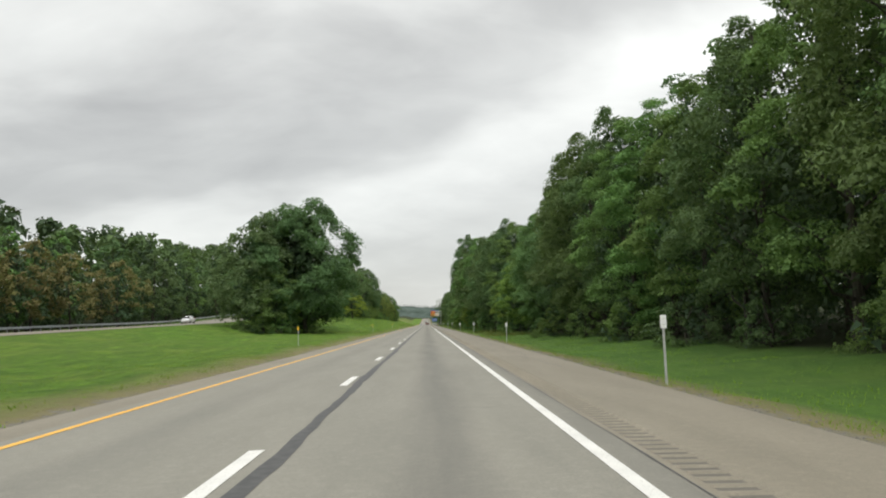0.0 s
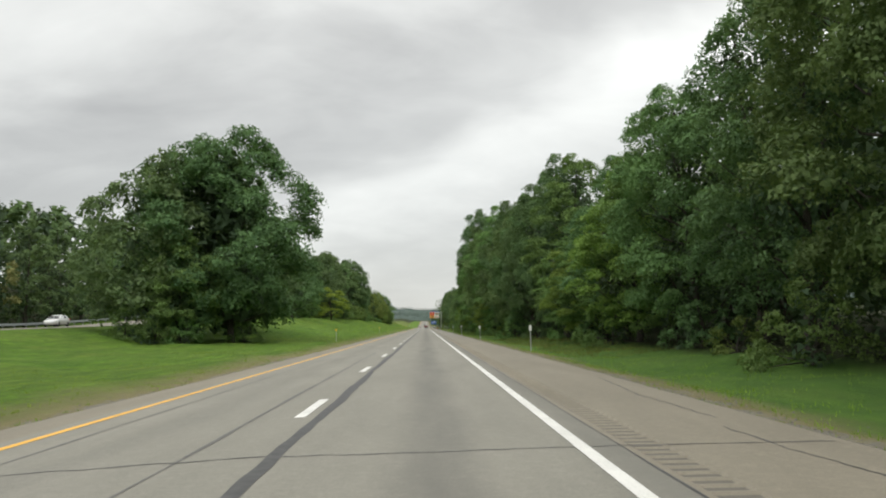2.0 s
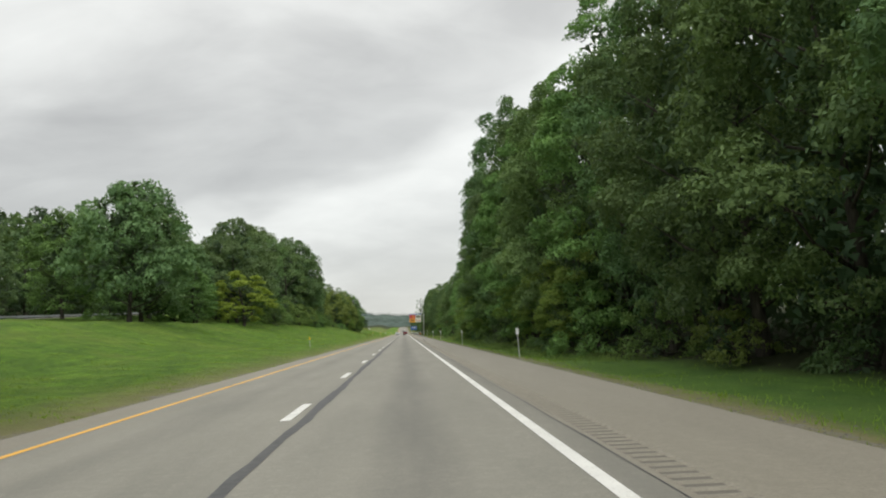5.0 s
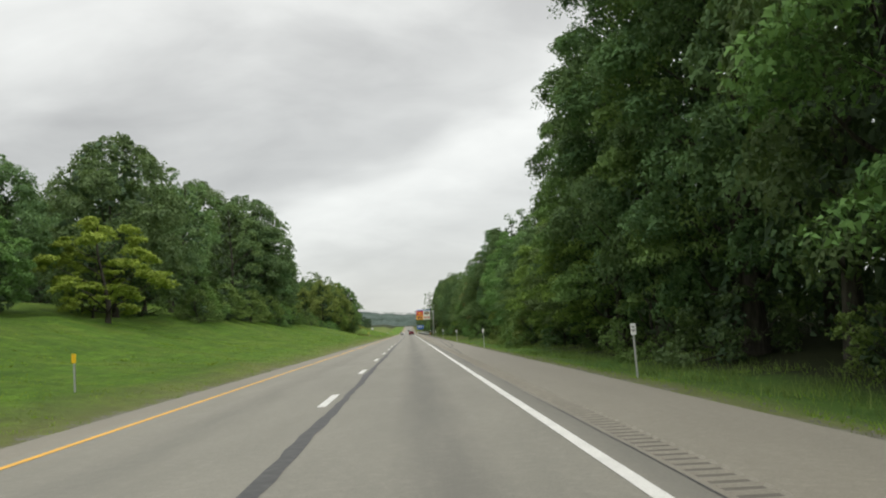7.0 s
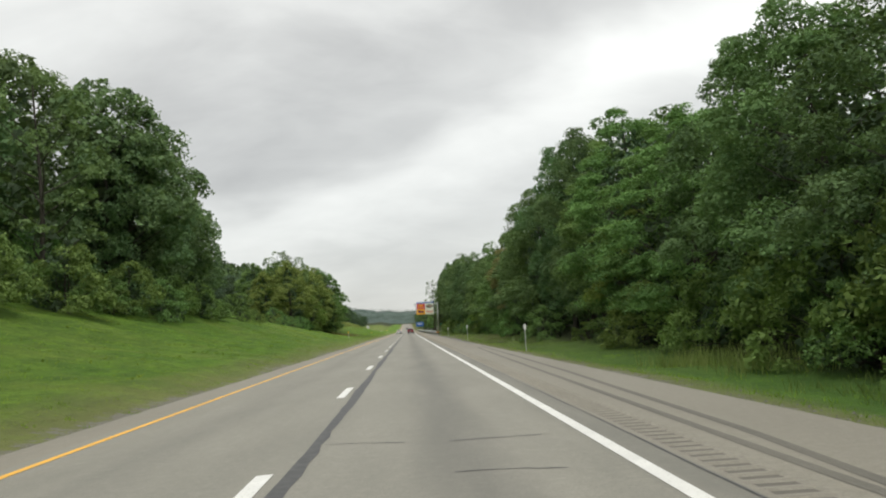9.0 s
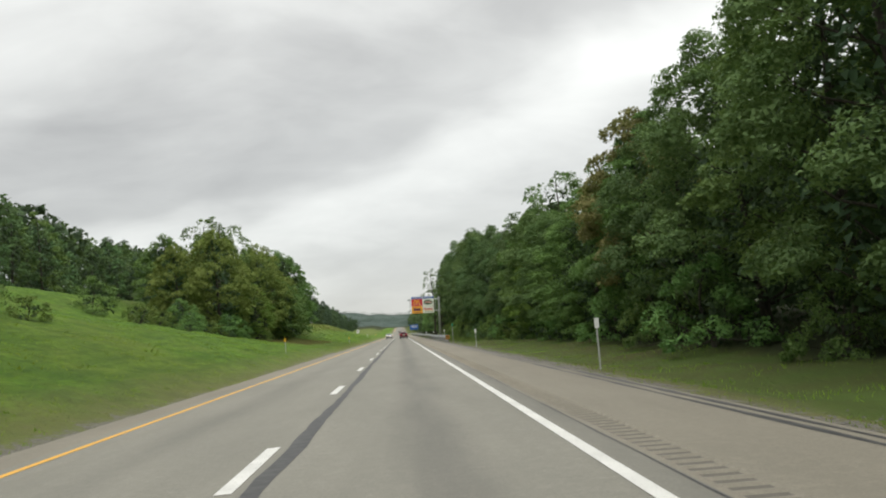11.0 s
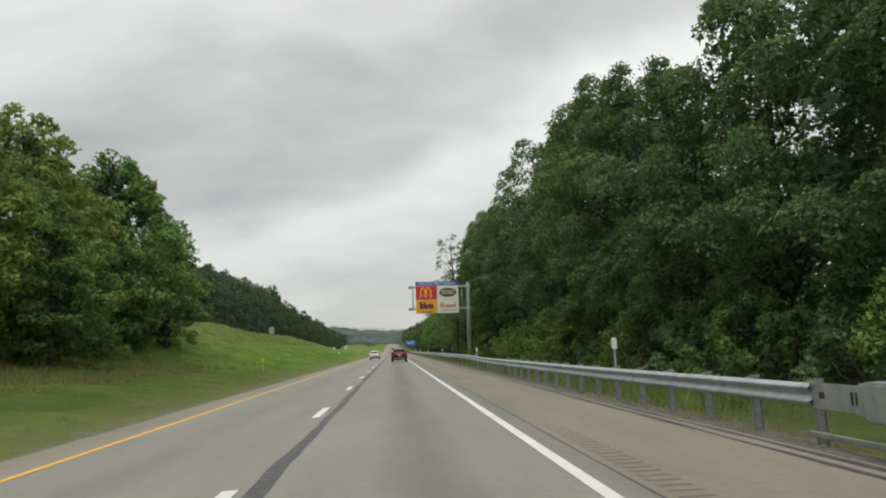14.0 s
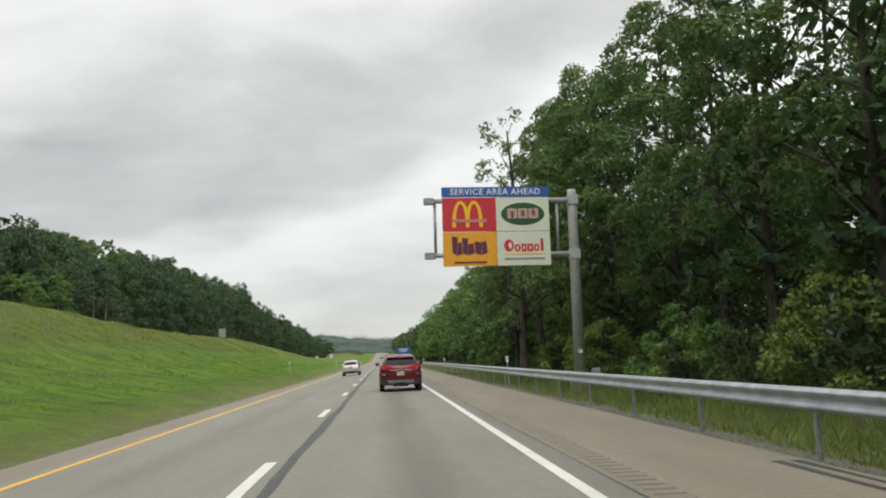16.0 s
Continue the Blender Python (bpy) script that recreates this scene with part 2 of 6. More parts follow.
    grit = m.ramp(m.math("SUBTRACT", m.math("MULTIPLY_ADD", fine, 0.8, d), m.math("MULTIPLY_ADD", stony, m.ramp(s.outputs[0], (0.0, 0.0), (1.0, 1.0)), 0.4)), (0.12, 1.0), (0.5, 0.0))
    c = m.mix(m.math("MULTIPLY", grit, 0.9), c, m.mix(m.noise(p, 26, 3, 0.7), (0.11, 0.104, 0.09), (0.33, 0.31, 0.27)))
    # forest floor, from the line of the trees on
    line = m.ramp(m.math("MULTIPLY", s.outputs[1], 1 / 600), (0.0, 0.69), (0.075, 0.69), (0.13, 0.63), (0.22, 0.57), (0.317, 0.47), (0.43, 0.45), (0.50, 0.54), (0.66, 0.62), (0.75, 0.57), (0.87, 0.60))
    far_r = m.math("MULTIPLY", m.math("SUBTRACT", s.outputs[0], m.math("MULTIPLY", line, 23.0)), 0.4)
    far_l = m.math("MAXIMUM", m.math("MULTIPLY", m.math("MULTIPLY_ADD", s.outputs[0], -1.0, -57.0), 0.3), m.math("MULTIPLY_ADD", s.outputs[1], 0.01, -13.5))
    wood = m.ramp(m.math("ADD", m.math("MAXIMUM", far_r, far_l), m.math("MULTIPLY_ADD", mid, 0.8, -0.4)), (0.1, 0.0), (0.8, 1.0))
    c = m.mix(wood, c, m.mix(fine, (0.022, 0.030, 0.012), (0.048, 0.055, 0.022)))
    m.colour(c)
    m.bump(m.math("ADD", m.math("ADD", fine, mid), m.math("MULTIPLY", tuft, 1.8)), 1.0, 0.20)
    return m.m


TURF = turf()


def leafy(name, dark, light, thin=0.26):
    m = Mat(name, rough=0.72, spec=0.14)
    p = m.geo()
    c = m.mix(m.math("MULTIPLY_ADD", m.island(), 0.9, 0.0), dark, light)
    c = m.mix(m.math("MULTIPLY", m.ramp(m.noise(p, 0.65, 3), (0.42, 0.0), (0.62, 1.0)), 0.65), c, tuple(v * 1.25 for v in light))
    hue = m.n.new("ShaderNodeHueSaturation")
    m.put(m.math("MULTIPLY_ADD", m.random(), 0.036, 0.474), hue.inputs["Hue"])
    m.put(m.math("MULTIPLY_ADD", m.random(), 0.35, 0.82), hue.inputs["Value"])
    m.l.new(c, hue.inputs["Color"])
    m.colour(hue.outputs[0])
    tr = m.n.new("ShaderNodeBsdfTranslucent")
    m.l.new(m.mix(0.5, hue.outputs[0], (0.16, 0.24, 0.03)), tr.inputs[0])
    mx = m.n.new("ShaderNodeMixShader")
    mx.inputs[0].default_value = thin
    m.l.new(m.b.outputs[0], mx.inputs[1])
    m.l.new(tr.outputs[0], mx.inputs[2])
    m.l.new(mx.outputs[0], m.out.inputs[0])
    return m.m


OAK = leafy("oak_leaves", (0.049, 0.101, 0.044), (0.125, 0.207, 0.082))
HICKORY = leafy("hickory_leaves", (0.068, 0.132, 0.058), (0.166, 0.256, 0.112), 0.32)
MAPLE = leafy("maple_leaves", (0.066, 0.138, 0.044), (0.170, 0.290, 0.088))
ASH = leafy("ash_leaves", (0.072, 0.140, 0.050), (0.158, 0.250, 0.094))
YELLOWED = leafy("yellowing_leaves", (0.185, 0.275, 0.048), (0.360, 0.455, 0.085), 0.45)
LIME = leafy("lime_leaves", (0.092, 0.168, 0.038), (0.205, 0.315, 0.070))
OLIVE = leafy("olive_leaves", (0.125, 0.196, 0.052), (0.238, 0.318, 0.092), 0.40)
RUSTY = leafy("early_autumn_leaves", (0.125, 0.130, 0.050), (0.24, 0.22, 0.09))
BRUSH = leafy("brush_leaves", (0.075, 0.132, 0.036), (0.175, 0.258, 0.070))
# leaves inside crowns and woods: the shade there is put into this colour
SHADED = leafy("shade_dark_leaves", (0.034, 0.062, 0.034), (0.068, 0.110, 0.056), 0.15)
SLOPE = leafy("hillside_leaves", (0.040, 0.074, 0.050), (0.094, 0.146, 0.088), 0.18)
SLOPE_B = leafy("hillside_maple_leaves", (0.050, 0.094, 0.050), (0.118, 0.180, 0.086), 0.2)
# far ridges: the air's haze is mixed into this grey-green base colour
HAZED = leafy("haze_tinted_leaves", (0.066, 0.094, 0.082), (0.082, 0.112, 0.096), 0.15)
REED = leafy("tall_grass_blades", (0.085, 0.13, 0.030), (0.21, 0.24, 0.075), 0.3)
STRAW = leafy("straw_grass", (0.12, 0.158, 0.036), (0.22, 0.235, 0.075), 0.3)
LAWN = leafy("lawn_blades", (0.12, 0.215, 0.026), (0.22, 0.34, 0.048), 0.45)


def bark(name, dark, light):
    m = Mat(name, rough=0.95, spec=0.1)
    n = m.noise(m.obj(), 9, 5, 0.65, (1.0, 1.0, 0.16))
    m.colour(m.mix(m.ramp(n, (0.3, 0.0), (0.7, 1.0)), dark, light))
    m.bump(n, 0.7, 0.03)
    return m.m


BARK = bark("bark", (0.030, 0.027, 0.022), (0.105, 0.095, 0.078))
PALE_BARK = bark("pale_bark", (0.20, 0.19, 0.165), (0.42, 0.40, 0.36))


def plain(name, colour, rough=0.5, metal=0.0, vary=0.12, scale=4.0, spec=0.5):
    m = Mat(name, colour, rough, metal, spec)
    n = m.noise(m.obj(), scale, 4, 0.65)
    m.colour(m.mix(m.math("MULTIPLY", m.ramp(n, (0.35, 0.0), (0.7, 1.0)), 1.0), colour, tuple(v * (1 - vary * 2) for v in colour)))
    m.put(m.math("MULTIPLY_ADD", n, 0.18, rough - 0.09), m.b.inputs["Roughness"])
    return m.m


STEEL = plain("galvanised_steel", (0.50, 0.535, 0.565), 0.42, 0.8, 0.18, 3.0)
POST_STEEL = plain("weathered_post_steel", (0.40, 0.41, 0.40), 0.6, 0.6, 0.2, 6.0)
SIGN_WHITE = plain("white_sheeting", (0.78, 0.79, 0.76), 0.4, 0, 0.04)
SIGN_CREAM = plain("cream_sheeting", (0.74, 0.76, 0.64), 0.4, 0, 0.05)
SIGN_RED = plain("red_sheeting", (0.62, 0.035, 0.05), 0.4, 0, 0.08)
SIGN_ORANGE = plain("orange_sheeting", (0.85, 0.40, 0.03), 0.4, 0, 0.06)
SIGN_YELLOW = plain("yellow_sheeting", (0.92, 0.56, 0.02), 0.4, 0, 0.05)
SIGN_BLUE = plain("blue_sheeting", (0.03, 0.12, 0.42), 0.4, 0, 0.06)
SIGN_GREEN = plain("dark_green_sheeting", (0.03, 0.10, 0.045), 0.4, 0, 0.08)
SIGN_PURPLE = plain("purple_sheeting", (0.13, 0.03, 0.075), 0.4, 0, 0.08)
SIGN_PALE = plain("pale_pink_sheeting", (0.62, 0.46, 0.40), 0.45, 0, 0.08)
SIGN_PINK = plain("salmon_sheeting", (0.62, 0.25, 0.20), 0.45, 0, 0.08)
SIGN_BLACK = plain("black_sheeting", (0.02, 0.02, 0.02), 0.45, 0, 0.1)
MARK_GREEN = plain("green_marker_sheeting", (0.02, 0.30, 0.17), 0.4, 0, 0.06)
ALU = plain("bare_aluminium", (0.50, 0.51, 0.50), 0.55, 0.25, 0.12)
POST_ALU = plain("pale_galvanised_post", (0.46, 0.47, 0.45), 0.6, 0.3, 0.12, 6.0)
WOOD_POST = plain("weathered_timber", (0.24, 0.21, 0.17), 0.9, 0, 0.2, 8.0)

STONE = plain("gravel_stone", (0.155, 0.146, 0.128), 0.9, 0, 0.25, 14.0)


def car_paint(name, colour, metal, coat=0.9):
    m = Mat(name, colour, 0.32, metal)
    m.b.inputs["Coat Weight"].default_value = coat
    m.b.inputs["Coat Roughness"].default_value = 0.08
    dust = m.noise(m.obj(), 2.5, 4, 0.6)
    m.colour(m.mix(m.math("MULTIPLY", m.ramp(dust, (0.4, 0.0), (0.8, 1.0)), 0.07), colour, (0.22, 0.2, 0.18)))
    return m.m


RED_PAINT = car_paint("red_metallic_paint", (0.125, 0.002, 0.013), 0.3, 0.5)
SILVER_PAINT = car_paint("silver_metallic_paint", (0.62, 0.63, 0.64), 0.55)
WHITE_CAR = car_paint("white_car_paint", (0.72, 0.73, 0.73), 0.0)
DARK_CAR = car_paint("dark_car_paint", (0.03, 0.033, 0.04), 0.3)
CLADDING = plain("black_plastic_cladding", (0.028, 0.028, 0.03), 0.65, 0, 0.15, 9.0)
RUBBER = plain("tyre_rubber", (0.022, 0.022, 0.022), 0.85, 0, 0.15, 9.0)
CHROME = plain("chrome", (0.75, 0.75, 0.76), 0.14, 1.0, 0.04)
RIM = plain("alloy_rim", (0.45, 0.46, 0.47), 0.35, 0.8, 0.1)
SKID = plain("silver_skid_plate", (0.26, 0.265, 0.27), 0.42, 0.5, 0.08)
PLATE_Y = plain("pale_yellow_plate", (0.72, 0.62, 0.46), 0.45, 0, 0.05)
PLATE_O = plain("orange_plate", (0.72, 0.33, 0.05), 0.45, 0, 0.05)
INK = plain("dark_plate_ink", (0.03, 0.035, 0.06), 0.5, 0, 0.05)
CAR_GLASS = Mat("tinted_car_glass", (0.006, 0.008, 0.009), 0.08, 0.0, 0.3).m


def lamp_red(name, colour, glow):
    m = Mat(name, colour, 0.2)
    m.b.inputs["Emission Color"].default_value = (*colour, 1)
    m.b.inputs["Emission Strength"].default_value = glow
    return m.m


TAIL = lamp_red("tail_lamp", (0.42, 0.004, 0.020), 0.20)
AMBER = lamp_red("amber_indicator", (0.40, 0.10, 0.012), 0.0)
CLEAR_LAMP = plain("clear_lamp_lens", (0.22, 0.22, 0.22), 0.12, 0, 0.05)

# ---- mesh helpers ----


def mesh_of(name, verts, faces, mat, smooth=False):
    me = bpy.data.meshes.new(name)
    me.from_pydata([tuple(v) for v in verts], [], [tuple(f) for f in faces])
    me.materials.append(mat)
    if smooth:
        me.polygons.foreach_set("use_smooth", [True] * len(me.polygons))
    me.update()
    return me


def fast_mesh(name, verts, faces, mat, smooth=False):
    """verts: n x 3 array; faces: m x k array of one face size."""
    verts, faces = np.asarray(verts, np.float32), np.asarray(faces, np.int32)
    me = bpy.data.meshes.new(name)
    me.vertices.add(len(verts))
    me.vertices.foreach_set("co", verts.ravel())
    k = faces.shape[1]
    me.loops.add(faces.size)
    me.loops.foreach_set("vertex_index", faces.ravel())
    me.polygons.add(len(faces))
    me.polygons.foreach_set("loop_start", np.arange(0, faces.size, k, dtype=np.int32))
    me.polygons.foreach_set("loop_total", np.full(len(faces), k, np.int32))
    me.materials.append(mat)
    me.update(calc_edges=True)
    if smooth:
        me.polygons.foreach_set("use_smooth", np.ones(len(faces), bool))
    return me


def part(name, bm, material, parent, label="", smooth=False):
    me = bpy.data.meshes.new(name)
    bm.to_mesh(me)
    bm.free()
    me.materials.append(material)
    if smooth:
        me.polygons.foreach_set("use_smooth", [True] * len(me.polygons))
    ob = new(name, me)
    ob.parent = parent
    return tagged(ob, label) if label else ob


def hang(name, me, parent, label=""):
    ob = new(name, me)
    ob.parent = parent
    return tagged(ob, label) if label else ob


def box(bm, cx, cy, cz, sx, sy, sz, bevel=0.0):
    made = bmesh.ops.create_cube(bm, size=1.0, matrix=Matrix.Translation((cx, cy, cz)) @ Matrix.Diagonal((sx, sy, sz, 1)))
    if bevel:
        edges = list({e for v in made["verts"] for e in v.link_edges})
        bmesh.ops.bevel(bm, geom=edges, offset=bevel, segments=2, affect="EDGES")
    return bm


def boxes(*items):
    bm = bmesh.new()
    for it in items:
        box(bm, *it)
    return bm


def tube_data(path, radii, sides, verts, faces):
    """A tapered tube along a path, added to verts and faces as quads."""
    base = len(verts)
    path = [Vector(p) for p in path]
    for i, p in enumerate(path):
        d = (path[min(i + 1, len(path) - 1)] - path[max(i - 1, 0)]).normalized()
        a = d.orthogonal().normalized()
        b = d.cross(a)
        for k in range(sides):
            w = 2 * math.pi * k / sides
            verts.append(p + (a * math.cos(w) + b * math.sin(w)) * radii[i])
    for i in range(len(path) - 1):
        for k in range(sides):
            k2 = (k + 1) % sides
            faces.append((base + i * sides + k, base + i * sides + k2, base + (i + 1) * sides + k2, base + (i + 1) * sides + k))


def tube(path, radii, sides=10):
    verts, faces = [], []
    tube_data(path, radii, sides, verts, faces)
    faces.append(tuple(range(sides - 1, -1, -1)))
    faces.append(tuple(range(len(verts) - sides, len(verts))))
    bm = bmesh.new()
    vs = [bm.verts.new(v) for v in verts]
    for f in faces:
        bm.faces.new([vs[i] for i in f])
    return bm


# ---- the lie of the land ----
ST = [-400, -100, 0, 80, 140, 160, 185, 223, 268, 302, 323, 339, 354, 375, 400, 425, 455, 479, 490, 525, 545, 580, 607, 650, 720, 800, 1000, 3000]
BANK24 = [0.2, 0.2, 0.2, 0.4, 0.25, 0.8, 3.4, 3.9, 4.1, 5.4, 5.6, 6.2, 5.9, 5.3, 4.4, 2.9, 3.0, 5.0, 6.2, 7.0, 6.2, 6.2, 6.5, 5.6, 3.6, 2.0, 1.0, 1.0]
BANK14 = [-0.2, -0.2, -0.2, -0.1, -0.1, 0.2, 0.9, 1.0, 1.3, 2.0, 2.2, 2.7, 2.9, 2.6, 2.0, 1.2, 1.1, 1.7, 2.0, 2.4, 2.3, 2.2, 2.2, 1.9, 1.3, 0.8, 0.4, 0.4]
OPP_Y = [-400, -100, 0, 102, 168, 236, 285, 329, 400, 450, 550, 650, 800, 1000, 3000]
OPP_Z = [-4.0, -1.5, 0.3, 2.0, 2.95, 5.5, 7.1, 8.6, 9.6, 9.7, 8.6, 7.2, 5.0, 4.6, 4.6]
HILL_Y = [-400, 0, 120, 200, 350, 500, 600, 800, 950, 1100, 1300, 3000]
HILL_Z = [3, 3, 5, 8, 11, 14, 17, 31, 34, 25, 11, 5]


def easing(u):
    u = np.clip(u, 0, 1)
    return u * u * (3 - 2 * u)


def rolling(y, ys, zs):
    """Smooth interpolation along the road."""
    y = np.asarray(y, float)
    return (np.interp(y - 9, ys, zs) + np.interp(y - 4, ys, zs) + np.interp(y, ys, zs) + np.interp(y + 4, ys, zs) + np.interp(y + 9, ys, zs)) / 5


def climb(y):
    """The road's last rise to the skyline."""
    return 9.5 * easing((np.asarray(y, float) - 780) / 750)


def lump(x, y):
    return 0.10 * np.sin(x * 0.43 + 1.1) * np.sin(y * 0.31) + 0.07 * np.sin(x * 0.9 + y * 0.53) + 0.05 * np.sin(y * 1.3 - x * 0.7)


def land(x, y):
    """Height of the ground."""
    x, y = np.broadcast_arrays(np.asarray(x, float), np.asarray(y, float))
    b24, b14, opp, hill = rolling(y, ST, BANK24), rolling(y, ST, BANK14), rolling(y, OPP_Y, OPP_Z), rolling(y, HILL_Y, HILL_Z)
    edge = -0.16
    left = np.where(x > -8, edge + (b14 * 0.28 + 0.02 - edge) * easing((EDGE_L - x) / 3.1),
           np.where(x > -14, b14 * 0.28 + 0.02 + (b14 * 0.72 - 0.02) * ((-8 - x) / 6) ,
           np.where(x > -24, b14 + (b24 - b14) * ((-14 - x) / 10),
           np.where(x > -38, b24 + (opp - 0.1 - b24) * easing((-24 - x) / 14),
           np.where(x > -52, opp - 0.1, opp - 0.1 + (hill) * easing((-54 - x) / 46))))))
    right = edge - 0.05 - 0.45 * easing((x - EDGE_R) / 3.2) + 0.5 * easing((x - 10) / 9.0) + 1.5 * easing((x - 18) / 40)
    z = np.where(x < 0, left, right)
    z = np.where((x > EDGE_L) & (x < EDGE_R), -0.30, z)
    soft = np.clip(np.minimum(np.abs(x - EDGE_L), np.abs(x - EDGE_R)) / 4, 0, 1) * ((x < EDGE_L) | (x > EDGE_R)) * ((x > -37) | (x < -55))
    far = easing((y - 1350) / 1000) * 30 + easing((np.abs(x) - 150) / 400) * 10
    near = np.maximum(easing((x + 32) / 16), easing((y - 1200) / 300))
    return z + climb(y) * near + lump(x, y) * soft + far * ((x < -60) | (x > 30) | (y > 1500)) * 1.0


def ground():
    xs = np.concatenate([[-2600, -1600, -900, -500, -300, -200, -150, -120, -100], np.arange(-88, -54, 4.0), [-54, -52, -45, -39, -38, -36], np.arange(-34, -5.3, 1.0),
                         [-5.3, -5.0, EDGE_L - 0.001, EDGE_L + 0.05, -3, 0, 3, EDGE_R - 0.05, EDGE_R + 0.001, 6.9, 7.3], np.arange(8, 24, 1.0), [26, 29, 33, 38, 44, 52, 62, 80, 110, 160, 250, 400, 700, 1200, 2600]])
    ys = np.concatenate([[-900, -400, -200, -100], np.arange(-60, 720, 3.0), np.arange(720, 1200, 15.0), [1250, 1300, 1400, 1500, 1700, 2000, 2600, 3600]])
    gx, gy = np.meshgrid(xs, ys)
    gz = land(gx, gy)
    v = np.stack([gx, gy, gz], -1).reshape(-1, 3)
    n = len(xs)
    i = (np.arange(len(ys) - 1)[:, None] * n + np.arange(n - 1)[None, :]).ravel()
    f = np.stack([i, i + 1, i + n + 1, i + n], -1)
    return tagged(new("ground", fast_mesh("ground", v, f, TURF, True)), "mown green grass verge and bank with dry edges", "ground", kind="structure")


ground()

Y0, Y1 = -60.0, 1500.0


def crown(x, y=0.0):
    """Height of the pavement."""
    return (-0.02 * abs(x) if x < 4.7 else -0.094 - 0.035 * (x - 4.7)) + float(climb(y))


long_y = [Y0 + (Y1 - Y0) * i / 130 for i in range(131)]


def slab(name, x0, x1, steps, mat):
    xs = [x0 + (x1 - x0) * i / steps for i in range(steps + 1)]
    verts, faces = [], []
    n = len(xs) + 2
    for y in long_y:
        verts.append((x0, y, crown(x0, y) - 0.3))
        for x in xs:
            verts.append((x, y, crown(x, y)))
        verts.append((x1, y, crown(x1, y) - 0.3))
    for j in range(len(long_y) - 1):
        for i in range(n - 1):
            a = j * n + i
            faces.append((a, a + 1, a + n + 1, a + n))
    return mesh_of(name, verts, faces, mat)


road = tagged(new("road", slab("road", -3.95, 4.10, 8, ASPHALT)), "pale worn two-lane motorway asphalt with dark oil stripes", "road", kind="structure")
tagged(new("shoulder_median_side", slab("shoulder_median_side", EDGE_L, -3.95, 2, SHOULDER)), "narrow worn asphalt shoulder beside the grass", "road shoulder", kind="structure")
tagged(new("shoulder_wood_side", slab("shoulder_wood_side", 4.62, EDGE_R, 4, SHOULDER)), "wide brownish asphalt shoulder beside the verge", "road shoulder", kind="structure")


def rumble():
    """Milled grooves across a narrow band of the shoulder, 0.3 m apart."""
    ys, zs = [], []
    y = Y0
    while y < 530:
        for dy, dz in ((0.0, 0.0), (0.15, -0.020), (0.26, -0.020)):
            ys.append(y + dy), zs.append(dz)
        y += 0.30
    ys.append(Y1), zs.append(0.0)
    xs = [4.10, 4.185, 4.21, 4.57, 4.62]
    fx = [0, 0, 1, 1, 0]
    n = len(xs)
    verts = [(x, yy, crown(x, yy) + zz * k) for yy, zz in zip(ys, zs) for x, k in zip(xs, fx)]
    faces = [(j * n + i, j * n + i + 1, j * n + n + i + 1, j * n + n + i) for j in range(len(ys) - 1) for i in range(n - 1)]
    me = mesh_of("rumble_strip", verts, faces, SHOULDER)
    me.materials.append(GROOVE)
    # groove floors get the asphalt with shade in its colour
    for p in me.polygons:
        k, j = p.index % (n - 1), p.index // (n - 1)
        if k == 2 and j % 3 == 1:
            p.material_index = 1
    return tagged(new("rumble_strip", me), "milled rumble grooves in the asphalt shoulder", "rumble strip", kind="structure")


rumble()


def flat_band(name, mids, half, mat, lift):
    """A thin raised ribbon along points (x, y), its half width given or varying."""
    verts, faces = [], []
    for i, (x, y) in enumerate(mids):
        w = half[i] if isinstance(half, list) else half
        a, b = mids[max(i - 1, 0)], mids[min(i + 1, len(mids) - 1)]
        d = Vector((b[0] - a[0], b[1] - a[1])).normalized()
        nx, ny = d.y, -d.x
        for s in (-1, 1):
            px, py = x + nx * w * s, y + ny * w * s
            verts.append((px, py, crown(px, py) + lift))
    for i in range(len(mids) - 1):
        faces.append((2 * i, 2 * i + 1, 2 * i + 3, 2 * i + 2))
    return mesh_of(name, verts, faces, mat)


tagged(new("edge_line_white", flat_band("edge_line_white", [(3.65, y) for y in long_y], 0.079, WHITE_PAINT, 0.005)), "solid white painted edge line on asphalt", "road marking", kind="structure")
tagged(new("edge_line_yellow", flat_band("edge_line_yellow", [(-3.58, y) for y in long_y], 0.075, YELLOW_PAINT, 0.005)), "solid yellow painted edge line on asphalt", "road marking", kind="structure")

rng = random.Random(7)
seam_pts, seam_w = [], []
y = Y0
while y < 900:
    seam_pts.append((0.305 + 0.016 * math.sin(y * 0.21) + 0.014 * math.sin(y * 0.83 + 1) + rng.uniform(-0.018, 0.018), y))
    seam_w.append(0.092 + 0.02 * math.sin(y * 0.37) + rng.uniform(-0.012, 0.012))
    y += 0.7
tagged(new("tar_seam", flat_band("tar_seam", seam_pts, seam_w, TAR, 0.004)), "wavy black sealed joint between two lanes", "tar seam", kind="structure")


def wander(x0, y0, x1, y1, step, swing, seed):
    r = random.Random(seed)
    n = max(2, int(math.hypot(x1 - x0, y1 - y0) / step))
    pts, off = [], 0.0
    for i in range(n + 1):
        u = i / n
        off = off * 0.8 + r.uniform(-swing, swing)
        dx, dy = x1 - x0, y1 - y0
        k = math.hypot(dx, dy)
        pts.append((x0 + dx * u - dy / k * off, y0 + dy * u + dx / k * off))
    return pts


